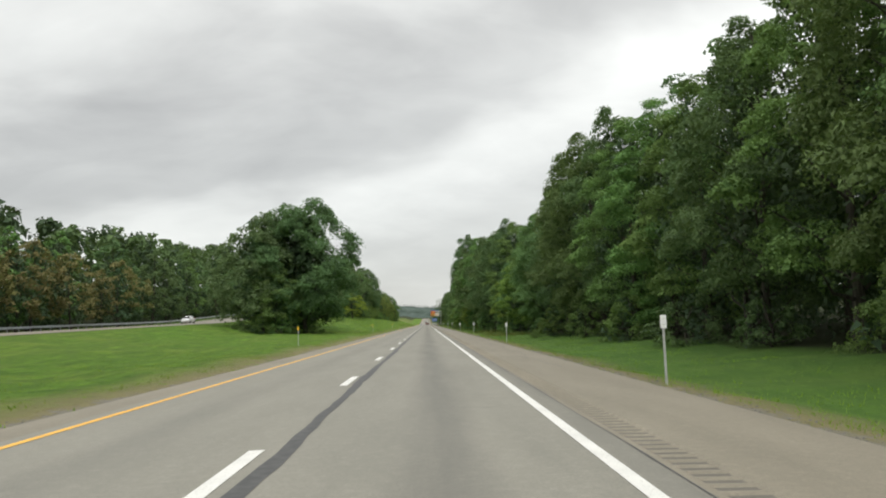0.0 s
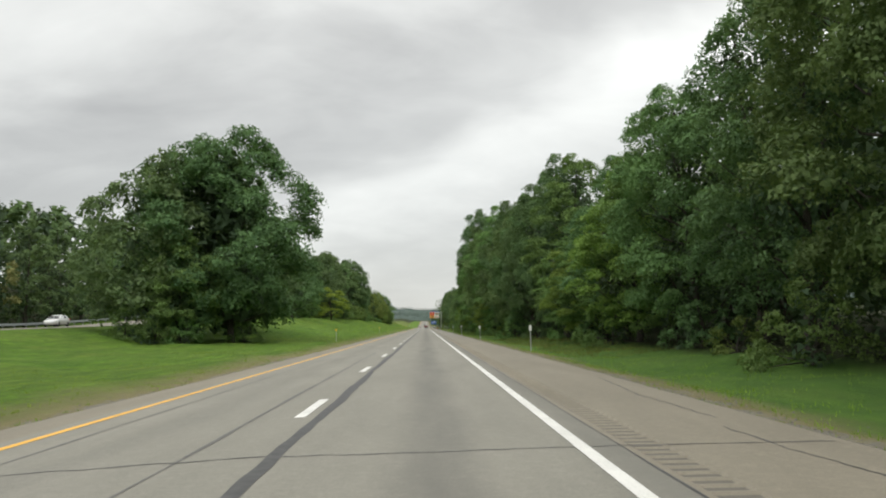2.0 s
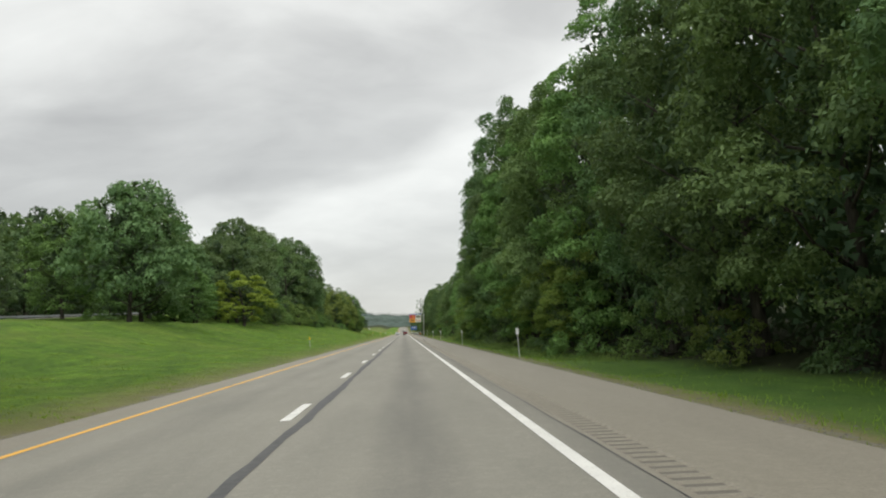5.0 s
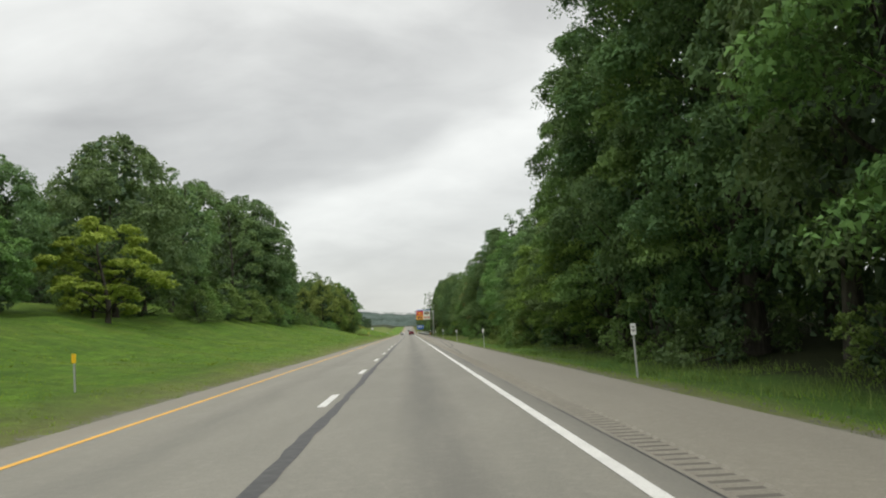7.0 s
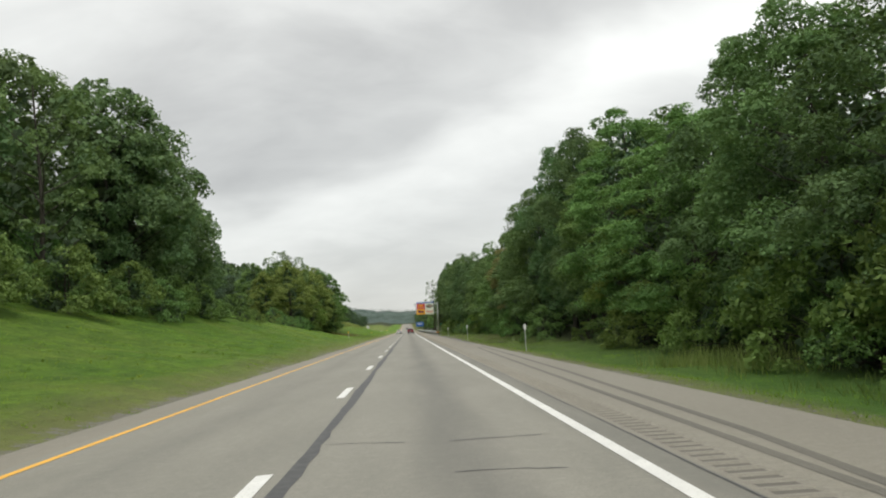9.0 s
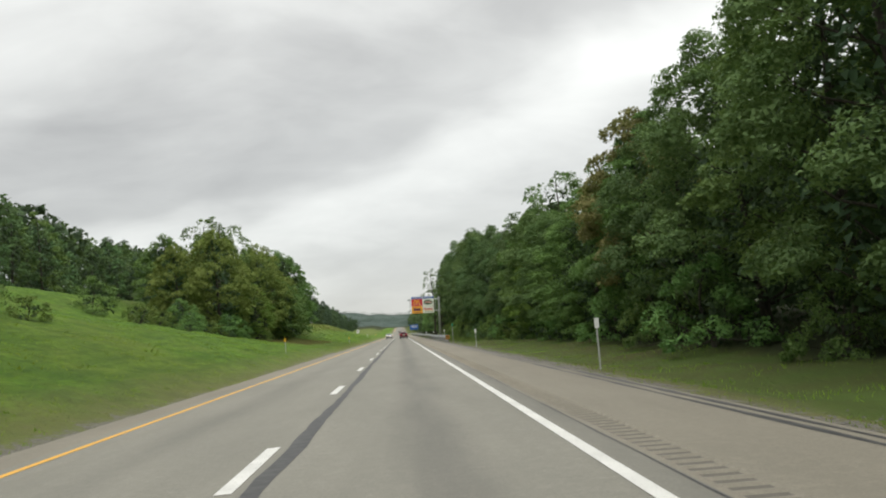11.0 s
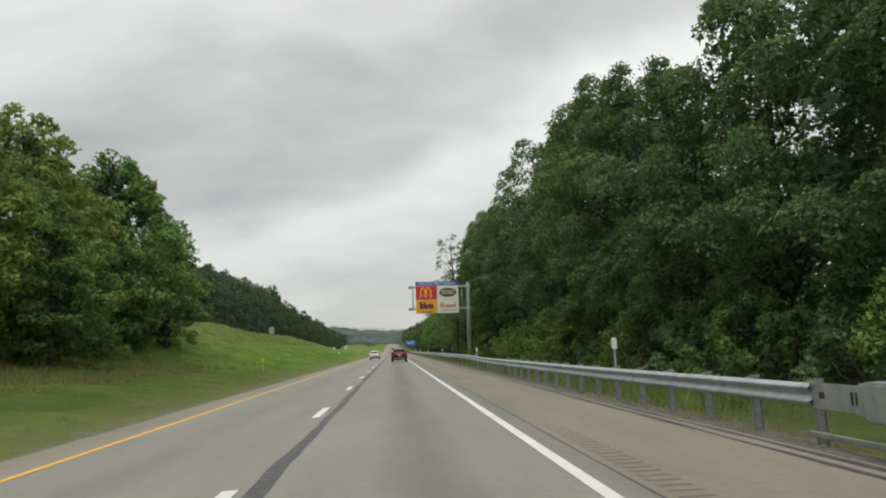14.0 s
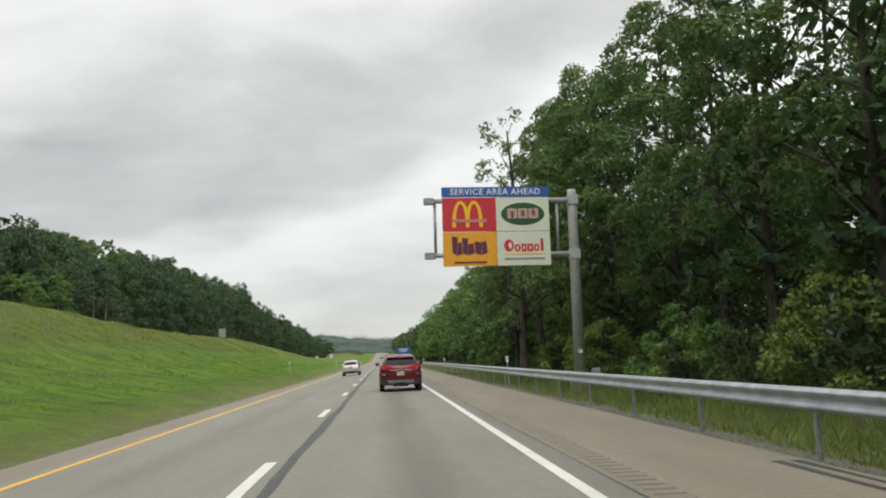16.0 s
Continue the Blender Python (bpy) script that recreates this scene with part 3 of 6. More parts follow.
CRACKS = [(-3.3, 62.8, 6.6, 63.6, 0.035), (-3.7, 114.4, -1.94, 114.3, 0.04), (1.9, 104.4, 3.64, 104.3, 0.04), (0.3, 214.8, 1.9, 214.6, 0.03), (0.4, 266.9, 1.4, 266.6, 0.03),
          (1.95, 266.5, 3.1, 266.5, 0.03), (1.9, 264.4, 2.95, 264.2, 0.03), (0.3, 284.2, 1.3, 284.4, 0.04), (0.4, 439.2, 1.2, 439.3, 0.03), (2.4, 440.6, 3.1, 440.6, 0.03),
          (2.15, 13.0, 3.45, 12.9, 0.02), (-1.1, 486.0, 0.1, 485.3, 0.035), (0.6, 141, 3.4, 141.3, 0.03), (-3.3, 160, 0, 160.5, 0.03), (0.5, 312, 3.3, 312.4, 0.03), (5.2, 372.8, 5.9, 372.9, 0.05), (-2.6, 480.5, -1.6, 480.8, 0.04),
          (-0.73, 52.8, -0.74, 98, 0.062), (-0.78, 49.2, -0.73, 51.5, 0.07), (-2.95, 49.6, -2.88, 51.5, 0.05), (-2.93, 52.4, -2.72, 92, 0.045),
          (6.34, 318, 6.36, 470, 0.105), (6.60, 318, 6.62, 470, 0.105), (4.08, -40, 4.08, 300, 0.022), (4.08, 300, 4.08, 540, 0.022), (5.1, 84, 6.3, 88, 0.02)]
for k, (xa, ya, xb, yb, w) in enumerate(CRACKS):
    longways = abs(yb - ya) > 5
    pts = wander(xa, ya, xb, yb, 1.2 if longways else 0.12, 0.012 if longways else 0.03, 30 + k)
    r = random.Random(k)
    ws = [max(0.006, w * r.uniform(0.25, 0.85)) for _ in pts]
    tagged(new("tar_crack", flat_band("tar_crack", pts, ws, OLD_TAR if longways and xa < 0 else TAR, 0.0035)), "dark sealed crack in the pale asphalt", "road crack", kind="structure")

# ragged unsealed cracks wandering along the shoulder
for k, line in enumerate((((5.82, 65.0), (6.04, 57.5), (5.90, 52.8), (5.88, 50.1), (5.78, 48.2)), ((5.36, 48.7), (5.6, 47.2), (5.7, 45.6)), ((5.95, 50.6), (5.6, 49.4), (5.55, 48.6)),
                          ((6.2, 46.0), (5.9, 42.0), (6.1, 36.0), (5.7, 31.0)), ((5.5, 33.0), (5.8, 29.0), (6.0, 24.0)), ((6.3, 75.0), (6.0, 70.0), (6.1, 66.0)))):
    pts = []
    for (xa, ya), (xb, yb) in zip(line, line[1:]):
        pts += wander(xa, ya, xb, yb, 0.16, 0.035, 300 + 10 * k + len(pts))
    r = random.Random(60 + k)
    tagged(new("tar_crack", flat_band("tar_crack", pts, [r.uniform(0.004, 0.022) for _ in pts], TAR, 0.0035)), "ragged open crack along the asphalt shoulder", "road crack", kind="structure")
# two tyre marks running off the lane across the shoulder
for line in (((4.66, 243.0), (4.78, 249.2), (4.86, 253.0), (4.92, 262.8), (5.44, 289.6), (5.9, 308.0)), ((4.66, 256.5), (4.86, 259.2), (5.38, 265.8), (5.81, 278.4), (6.09, 292.0), (6.4, 311.0))):
    yy = np.arange(line[0][1], line[-1][1], 0.8)
    pts = [(float(np.interp(v, [p[1] for p in line], [p[0] for p in line])), float(v)) for v in yy]
    tagged(new("tyre_mark", flat_band("tyre_mark", pts, 0.075, TYRE_MARK, 0.003)), "faint dark tyre mark across the shoulder", "tyre mark", kind="structure")

dash_mesh = mesh_of("lane_dash", [(-0.085, 0, 0), (0.085, 0, 0), (0.088, 3.05, 0), (-0.083, 3.03, 0), (-0.085, 0, -0.004), (0.085, 0, -0.004), (0.088, 3.05, -0.004), (-0.083, 3.03, -0.004)],
                    [(0, 1, 2, 3), (0, 4, 5, 1), (1, 5, 6, 2), (2, 6, 7, 3), (3, 7, 4, 0)], WHITE_PAINT)
for k in range(-3, 62):
    d = tagged(new("lane_dash", dash_mesh), "", "", "", "")
    d.matrix_basis = pose(0, 5.85 + 12.192 * k, 0.0055 + float(climb(7.4 + 12.192 * k)))
    d.parent = road

# the far carriageway, higher up beyond the median
def far_road():
    ys = np.arange(-120, 1300, 6.0)
    zz = rolling(ys, OPP_Y, OPP_Z)
    xs = [-51.0, -50.0, -45.0, -40.0, -39.2]
    hs = [-0.05, 0.02, 0.08, 0.02, -0.05]
    v = [(x, yy, z + h) for yy, z in zip(ys, zz) for x, h in zip(xs, hs)]
    f = [(j * 5 + i, j * 5 + i + 1, j * 5 + i + 6, j * 5 + i + 5) for j in range(len(ys) - 1) for i in range(4)]
    return tagged(new("far_carriageway", mesh_of("far_carriageway", v, f, SHOULDER)), "pale asphalt carriageway beyond the grass median", "road", kind="structure")


far_road()

# ---- trees ----


def leaf_array(centres, radii, per, size, seed, flat=0.80, axis=None):
    """Leaves on the shells of many clumps: each a small pointed blade."""
    r = np.random.RandomState(seed)
    c = np.repeat(np.asarray(centres, float), per, 0)
    rad = np.repeat(np.asarray(radii, float), per)
    n = len(c)
    d = r.normal(size=(n, 3))
    d[:, 2] += 0.5
    if axis is not None:
        out = c - np.asarray(axis)
        out[:, 2] *= 0.3
        out /= np.linalg.norm(out, axis=1)[:, None] + 1e-6
        d += out * 0.7
    d /= np.linalg.norm(d, axis=1)[:, None]
    reach = rad * (0.55 + 0.50 * r.rand(n) ** 0.7)
    p = d * reach[:, None] * np.array([1, 1, flat])
    if axis is not None and flat < 0.7:
        # boughs reach outwards and droop at their ends
        o = out.copy()
        o[:, 2] = 0
        o /= np.linalg.norm(o, axis=1)[:, None] + 1e-6
        along = (p * o).sum(1)
        p += o * (along * 0.45)[:, None]
        p[:, 2] -= 0.30 * along + 0.10 * np.abs(along)
    p += c
    if axis is not None:
        p[:, 2] = np.maximum(p[:, 2], 0.25 + 0.5 * r.rand(n))
    nor = d * 0.8 + r.normal(size=(n, 3)) * 0.4 + np.array([0, 0, 0.9 if flat < 0.7 else 0.5])
    nor /= np.linalg.norm(nor, axis=1)[:, None]
    t = np.cross(nor, r.normal(size=(n, 3)))
    t /= np.linalg.norm(t, axis=1)[:, None] + 1e-9
    t[:, 2] -= 0.25
    s = np.cross(nor, t)
    L = size * (0.6 + 0.8 * r.rand(n))
    W = L * (0.26 + 0.16 * r.rand(n))
    a = p - t * (L * 0.45)[:, None]
    tip = p + t * (L * 0.55)[:, None] - nor * (L * 0.12)[:, None]
    return np.stack([a - s * W[:, None], tip, a + s * W[:, None]], 1).reshape(-1, 3)


def leaf_mesh(name, groups, mat):
    """One mesh from arrays of pointed leaves, three points each."""
    v = np.concatenate(groups)
    return fast_mesh(name, v, np.arange(len(v)).reshape(-1, 3), mat)


PROFILE = {
    "oak": ([0, 0.10, 0.3, 0.55, 0.8, 1.0], [0.66, 0.85, 1.0, 0.96, 0.68, 0.14]),
    "edge": ([0, 0.1, 0.2, 0.35, 0.6, 0.85, 1.0], [0.5, 0.72, 0.92, 1.0, 0.85, 0.5, 0.12]),
    "tall": ([0, 0.2, 0.45, 0.7, 0.9, 1.0], [0.3, 0.7, 0.95, 1.0, 0.65, 0.2]),
    "open": ([0, 0.2, 0.5, 0.8, 1.0], [0.35, 0.8, 1.0, 0.75, 0.25]),
    "dome": ([0, 0.1, 0.3, 0.6, 0.85, 1.0], [0.62, 0.8, 0.98, 1.0, 0.80, 0.36]),
    "spread": ([0, 0.15, 0.4, 0.7, 0.9, 1.0], [0.8, 1.0, 1.0, 0.8, 0.5, 0.2]),
    "bush": ([0, 0.3, 0.7, 1.0], [1.0, 1.0, 0.72, 0.25]),
}


def pad_leaves(pads, per, size, seed):
    """Leaves over many boughs. Each bough is (centre, outward angle, reach, breadth, depth): a lumpy cushion, leafier above than below, that droops outwards."""
    r = np.random.RandomState(seed)
    n = len(pads)
    c = np.array([p[0] for p in pads], float)
    ang, ra, rb, rc = (np.array([p[k] for p in pads], float) for k in (1, 2, 3, 4))
    many = np.maximum(24, per * (ra * rb) ** 0.8).astype(int)
    i = np.repeat(np.arange(n), many)
    m = len(i)
    d = r.normal(size=(m, 3))
    d[:, 2] += 0.62
    d[:, 0] += 0.45
    d /= np.linalg.norm(d, axis=1)[:, None]
    wave = r.uniform(-4.5, 4.5, (n, 3, 3))
    ph = r.uniform(0, 6.28, (n, 3))
    lumps = np.zeros(m)
    for k in range(3):
        lumps += np.sin((d * wave[i, k]).sum(1) + ph[i, k])
    reach = (0.62 + 0.46 * r.rand(m) ** 0.7) * (1 + 0.17 * lumps)
    o = np.stack([np.cos(ang), np.sin(ang), np.zeros(n)], 1)[i]
    side = np.stack([-np.sin(ang), np.cos(ang), np.zeros(n)], 1)[i]
    up = np.array([0, 0, 1.0])
    along = d[:, 0] * reach * ra[i]
    p = c[i] + o * along[:, None] + side * (d[:, 1] * reach * rb[i])[:, None] + up * (d[:, 2] * reach * rc[i] - 0.22 * np.maximum(along, 0) ** 1.3)[:, None]
    p[:, 2] = np.maximum(p[:, 2], 0.02 + 0.35 * r.rand(m))
    nor = o * (d[:, 0] / ra[i])[:, None] + side * (d[:, 1] / rb[i])[:, None] + up * (d[:, 2] / rc[i])[:, None]
    nor /= np.linalg.norm(nor, axis=1)[:, None] + 1e-9
    nor = nor * 0.9 + r.normal(size=(m, 3)) * 0.5 + up * 0.35
    nor /= np.linalg.norm(nor, axis=1)[:, None] + 1e-9
    t = np.cross(nor, r.normal(size=(m, 3)))
    t /= np.linalg.norm(t, axis=1)[:, None] + 1e-9
    t[:, 2] -= 0.2
    s = np.cross(nor, t)
    L = size * (0.55 + 0.9 * r.rand(m))
    W = L * (0.28 + 0.18 * r.rand(m))
    a = p - t * (L * 0.45)[:, None]
    tip = p + t * (L * 0.55)[:, None] - nor * (L * 0.12)[:, None]
    return np.stack([a - s * W[:, None], tip, a + s * W[:, None]], 1).reshape(-1, 3)


def make_tree(name, seed, height, radius, low, shape, masses, pads, per, size, mat, label, group, lean=0.03, flat=0.7, category="tree", face=False, heart=20, gap=0.0, limbs=False, bark=BARK):
    """A tree with a tapered trunk, forking limbs and a crown built of leaf masses, each of several boughs; its foot is at the origin.
    flat: the boughs' depth by their breadth; face: the side away from the open is thinner; gap: how much the masses stand apart."""
    r = random.Random(seed)
    top = new(name)
    pu, pv = PROFILE[shape]
    trunk_r = 0.012 * height + 0.03
    sway = (r.uniform(-lean, lean) * height, r.uniform(-lean, lean) * height)

    def axis(u):
        return Vector((sway[0] * u + 0.25 * math.sin(u * 5 + seed), sway[1] * u + 0.25 * math.cos(u * 4 + seed) - 0.25, height * u))

    verts, faces = [], []
    steps = 8
    tube_data([axis(0.93 * i / steps) - Vector((0, 0, 0.3 if i == 0 else 0)) for i in range(steps + 1)],
              [trunk_r * (1.5 if i == 0 else 1.0) * (1 - 0.9 * i / steps) + 0.02 for i in range(steps + 1)], 8, verts, faces)
    turn = r.uniform(0, 6.28)
    near, rest = [], []
    for k in range(masses):
        u = min(1.0, max(0.0, (k + 0.5) / masses + r.uniform(-0.5, 0.5) / masses))
        ang = turn + 2.39996 * k + r.uniform(-0.5, 0.5)
        env = float(np.interp(u, pu, pv)) * radius
        big = (0.30 + 0.10 * r.random()) * radius * (0.62 + 0.38 * min(1.0, env / radius + 0.15)) * (1 - 0.3 * gap)
        z = low + big * 0.55 + (height - low - big * 1.15) * u
        rho = max(0.0, env * r.uniform(0.84, 1.08) - big * 0.62)
        ax = axis(z / height)
        mid = Vector((ax.x + rho * math.cos(ang), ax.y + rho * math.sin(ang), z))
        # the limb that bears this mass
        u0 = max(0.10, min(0.9, (z - 0.55 * rho - 0.4) / height))
        s = axis(u0)
        bend = s.lerp(mid, 0.5) + Vector((r.uniform(-0.3, 0.3), r.uniform(-0.3, 0.3), -0.03 * height * r.random()))
        w = trunk_r * (1 - 0.85 * u0) * 0.4
        if limbs:
            part("limb", tube([s, bend, mid], [w + 0.012, w * 0.6 + 0.012, 0.014], 5), bark, top, "", True)
        else:
            tube_data([s, bend, mid], [w + 0.012, w * 0.6 + 0.012, 0.014], 5, verts, faces)
        for j in range(pads):
            a2 = ang + r.uniform(-1.75, 1.75)
            v = r.uniform(-0.55, 1.0) if j else 0.9
            h2 = big * 0.72 * math.sqrt(max(0.05, 1 - v * v * 0.8))
            c = (mid.x + h2 * math.cos(a2), mid.y + h2 * math.sin(a2), mid.z + big * 0.62 * v)
            reach = big * r.uniform(0.34, 0.56)
            pad = (c, a2, reach * r.uniform(1.0, 1.3), reach, reach * flat * r.uniform(0.85, 1.2))
            (rest if face and 0.85 * c[0] + 0.5 * c[1] > 0.22 * radius else near).append(pad)
    hang("trunk", mesh_of("trunk", verts, faces, bark, True), top)
    groups = [pad_leaves(near, per, size, seed)]
    if rest:
        groups.append(pad_leaves(rest, per * 0.16, size * 1.5, seed + 1))
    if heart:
        # the heart of the crown, its shade put into a darker leaf colour
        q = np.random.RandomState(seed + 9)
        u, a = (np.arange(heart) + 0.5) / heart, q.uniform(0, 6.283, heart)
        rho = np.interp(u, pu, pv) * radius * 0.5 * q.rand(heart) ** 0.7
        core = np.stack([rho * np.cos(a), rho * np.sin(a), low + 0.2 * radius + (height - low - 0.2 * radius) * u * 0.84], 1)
        hang("inner_foliage", leaf_mesh("inner_foliage", [leaf_array(core, np.full(heart, 0.30 * radius), 70 if face else 44, (0.075 if face else 0.12) * radius, seed + 5)], SHADED), top)
    hang("crown", leaf_mesh("crown", groups, mat), top)
    return tagged(top, label, category, group)


class Grove:
    """Places the first of each kind, then copies."""

    def __init__(self):
        self.kinds, self.made = {}, {}

    def kind(self, key, *args, **kw):
        self.kinds[key] = (args, kw)

    def plant(self, key, x, y, turn=0.0, size=1.0, sink=0.1, tall=1.0, label=""):
        z = float(land(x, y)) - sink
        if key not in self.made:
            args, kw = self.kinds[key]
            ob = make_tree(*args, **kw)
            ob.matrix_basis = pose(x, y, z, 0, 0, turn) @ Matrix.Diagonal((size, size, size * tall, 1))
            self.made[key] = ob
        else:
            first = self.made[key].scale
            ob = copy_thing(self.made[key], pose(x, y, z, 0, 0, turn) @ Matrix.Diagonal((size / first.x, size / first.y, size * tall / first.z, 1)))
        if label:
            tagged(ob, label)
        return ob


G = Grove()
EDGE = "trees of the roadside wood"
LONE = "trees in the grass median"
HILL = "trees of the hillside wood"
for i, (mat, seed) in enumerate(((OAK, 11), (MAPLE, 12), (OAK, 13), (ASH, 14), (MAPLE, 15), (OAK, 16))):
    nm = ("oak_tree", "maple_tree", "oak_tree", "ash_tree", "maple_tree", "oak_tree")[i]
    lab = ("tall dark green oak at the edge of a dense wood", "leafy mid-green maple at the edge of a dense wood", "broad dark oak with low boughs at a wood's edge",
           "paler green ash tree at the wood's edge", "bright green maple with drooping low branches at the wood's edge", "dark full-crowned oak among dense woodland")[i]
    G.kind("edge%d" % i, nm, seed, 17.0, 4.7 + 0.4 * (i % 2), (1.4, 0.8, 1.2, 1.0, 0.8, 1.5)[i], "edge", (20, 24, 19, 22, 24, 20)[i], 8, 345, 0.146, mat, lab, EDGE,
           face=True, flat=(0.72, 0.46, 0.8, 0.6, 0.46, 0.72)[i], heart=26)
for i, (mat, seed) in enumerate(((OAK, 21), (ASH, 22), (OAK, 23))):
    G.kind("tall%d" % i, ("poplar_tree", "ash_tree", "poplar_tree")[i], seed, 21.5 + i, 4.9, 5.0, "tall", 13, 4, 62, 0.36, mat,
           ("tall dark poplar rising behind the wood's edge", "tall thin-crowned ash behind the wood's edge", "high dark green poplar deep in the wood")[i], EDGE, heart=10)
for i, (mat, seed) in enumerate(((OAK, 31), (HICKORY, 32), (MAPLE, 33))):
    G.kind("hill%d" % i, ("beech_tree", "hickory_tree", "maple_tree")[i], seed, 20.0 + i, 5.2, 0.8, "oak", 18, 5, 36, 0.48, mat,
           ("dark green tree in a distant hillside wood", "rounded green hickory in a distant hillside wood", "lighter green maple in a distant hillside wood")[i], HILL, heart=18)
for i, (mat, seed) in enumerate(((SLOPE, 34), (SLOPE, 35), (SLOPE_B, 36), (SLOPE, 37))):
    G.kind("slope%d" % i, ("oak_tree", "beech_tree", "maple_tree", "oak_tree")[i], seed, 22.0, 5.4 + 0.5 * (i % 2), 0.6, ("oak", "dome", "oak", "tall")[i], 22, 6, 62, 0.33, mat,
           ("dark rounded oak on the far hillside", "dense dark beech on the far hillside", "dark green maple on the far hillside", "tall dark oak on the far hillside")[i], HILL, heart=26)
for i, (mat, seed) in enumerate(((MAPLE, 61), (ASH, 62))):
    G.kind("row%d" % i, ("maple_tree", "ash_tree")[i], seed, 18.0, 5.0, 0.6, "edge", 20, 5, 60, 0.34, mat, ("green maple farther along the roadside wood", "paler green ash farther along the roadside wood")[i], EDGE, heart=16)
G.kind("pale", "birch_tree", 38, 15.0, 3.3, 7.6, "tall", 12, 4, 70, 0.30, SLOPE_B, "tree with a bare pale trunk before the hillside wood", HILL, lean=0.06, heart=4, gap=0.6, bark=PALE_BARK)
G.kind("high", "oak_tree", 18, 24.0, 4.7, 1.2, "dome", 30, 8, 335, 0.155, OAK, "very tall dark oak leaning out from the wood's edge", EDGE, face=True, flat=0.7, heart=30)
G.kind("big", "oak_tree", 41, 25.5, 9.3, 0.8, "dome", 34, 8, 126, 0.31, OAK, "very large dark green oak standing alone on grass", LONE, heart=60)
G.kind("mid", "oak_tree", 42, 18.5, 7.2, 0.7, "oak", 26, 7, 96, 0.31, HICKORY, "round dark green oak on the grass median", LONE, heart=14)
G.kind("park", "oak_tree", 40, 14.6, 6.2, 2.3, "spread", 24, 7, 89, 0.30, HICKORY, "spreading oak with a bare trunk on mown grass", LONE, heart=20)
G.kind("mid2", "maple_tree", 43, 15.5, 5.4, 0.4, "edge", 24, 7, 115, 0.28, MAPLE, "full green maple on the grass bank", LONE, flat=0.55, heart=16)
G.kind("mid3", "maple_tree", 48, 15.5, 5.4, 0.4, "edge", 24, 7, 115, 0.28, OLIVE, "olive green maple on the grass bank", LONE, flat=0.6, heart=10)
G.kind("feather", "locust_tree", 44, 16.5, 5.0, 2.0, "open", 20, 5, 74, 0.27, ASH, "pale feathery locust tree with open crown", LONE, heart=6, gap=0.7)
G.kind("yellow", "young_maple", 45, 8.2, 3.6, 0.4, "open", 18, 5, 330, 0.20, YELLOWED, "small yellow-green young tree on the grass bank", LONE, flat=0.45, heart=0, gap=0.6, limbs=True)
G.kind("yellow_edge", "maple_tree", 46, 13.0, 4.4, 0.5, "edge", 20, 7, 330, 0.155, LIME, "yellow-green maple at the wood's edge", EDGE, face=True, flat=0.46, heart=14)
G.kind("rust_edge", "maple_tree", 49, 14.0, 4.4, 2.5, "edge", 20, 7, 270, 0.175, RUSTY, "maple at the wood's edge with rust-tinged leaves", EDGE, face=True, flat=0.5, heart=14)
G.kind("rusty", "maple_tree", 47, 14.5, 5.6, 1.0, "oak", 15, 4, 44, 0.46, RUSTY, "rust-tinged maple turning early beside a dark wood", HILL, heart=12)
G.kind("open", "oak_tree", 17, 18.0, 5.2, 2.2, "tall", 25, 6, 170, 0.19, OAK, "dark oak with an open crown that lets the sky through", EDGE, flat=0.6, heart=8, gap=0.7)
G.kind("slim", "birch_tree", 19, 16.2, 3.6, 3.0, "open", 20, 4, 110, 0.17, ASH, "slim pale tree with thin feathery foliage", EDGE, flat=0.6, heart=0, gap=0.9)
G.kind("thicket", "thicket", 54, 4.6, 2.9, -0.6, "bush", 15, 6, 210, 0.17, BRUSH, "tall thicket of bright green brush and vines", "brush along the wood", category="shrub", heart=6, limbs=True)
G.kind("shrub0", "shrub", 51, 2.6, 1.9, -0.5, "bush", 10, 5, 340, 0.125, OAK, "leafy green shrub at the foot of the trees", "brush along the wood", category="shrub", heart=4, limbs=True)
G.kind("shrub1", "shrub", 52, 3.6, 2.3, -0.6, "bush", 12, 5, 340, 0.128, MAPLE, "tall green bush at the foot of the trees", "brush along the wood", category="shrub", heart=5, limbs=True)
G.kind("shrub2", "shrub", 53, 2.0, 1.7, -0.4, "bush", 10, 5, 330, 0.124, BRUSH, "low pale green bush in rough grass", "brush along the wood", category="shrub", heart=3, limbs=True)

WOOD_Y = [-60, 0, 45, 80, 130, 190, 250, 300, 350, 400, 450, 520, 600, 700, 900]
WOOD_X = [17.5, 18.5, 18.5, 17.0, 16.0, 14.0, 13.9, 16.0, 17.0, 17.0, 15.5, 16.5, 18.5, 19.0, 18.0]
TOP_Y = [-60, 0, 34, 40, 58, 66, 71, 77, 82, 88, 94, 100, 105, 113, 117, 119, 124, 128, 132, 145, 160, 184, 200, 226, 240, 247, 252, 270, 285, 296, 303, 310, 318, 330, 343, 351, 361, 370, 382, 389, 400, 410, 420, 430, 440, 452, 468, 485, 500, 512, 530, 560, 640]
TOP_Z = [15, 17, 17.2, 15.0, 16.0, 18.0, 18.3, 16.4, 15.4, 15.3, 15.8, 14.8, 14.2, 14.6, 11.0, 10.2, 10.2, 12.0, 19.2, 18.4, 15.8, 18.6, 19.5, 22.5, 20.5, 17.5, 10.2, 10.2, 11.6, 12.2, 13.2, 14.2, 15.8, 16.8, 16.0, 14.0, 13.2, 11.4, 11.2, 12.8, 13.2, 14.0, 13.6, 14.4, 16.2, 17.4, 18.8, 18.8, 18.8, 19.8, 21.0, 17, 14]


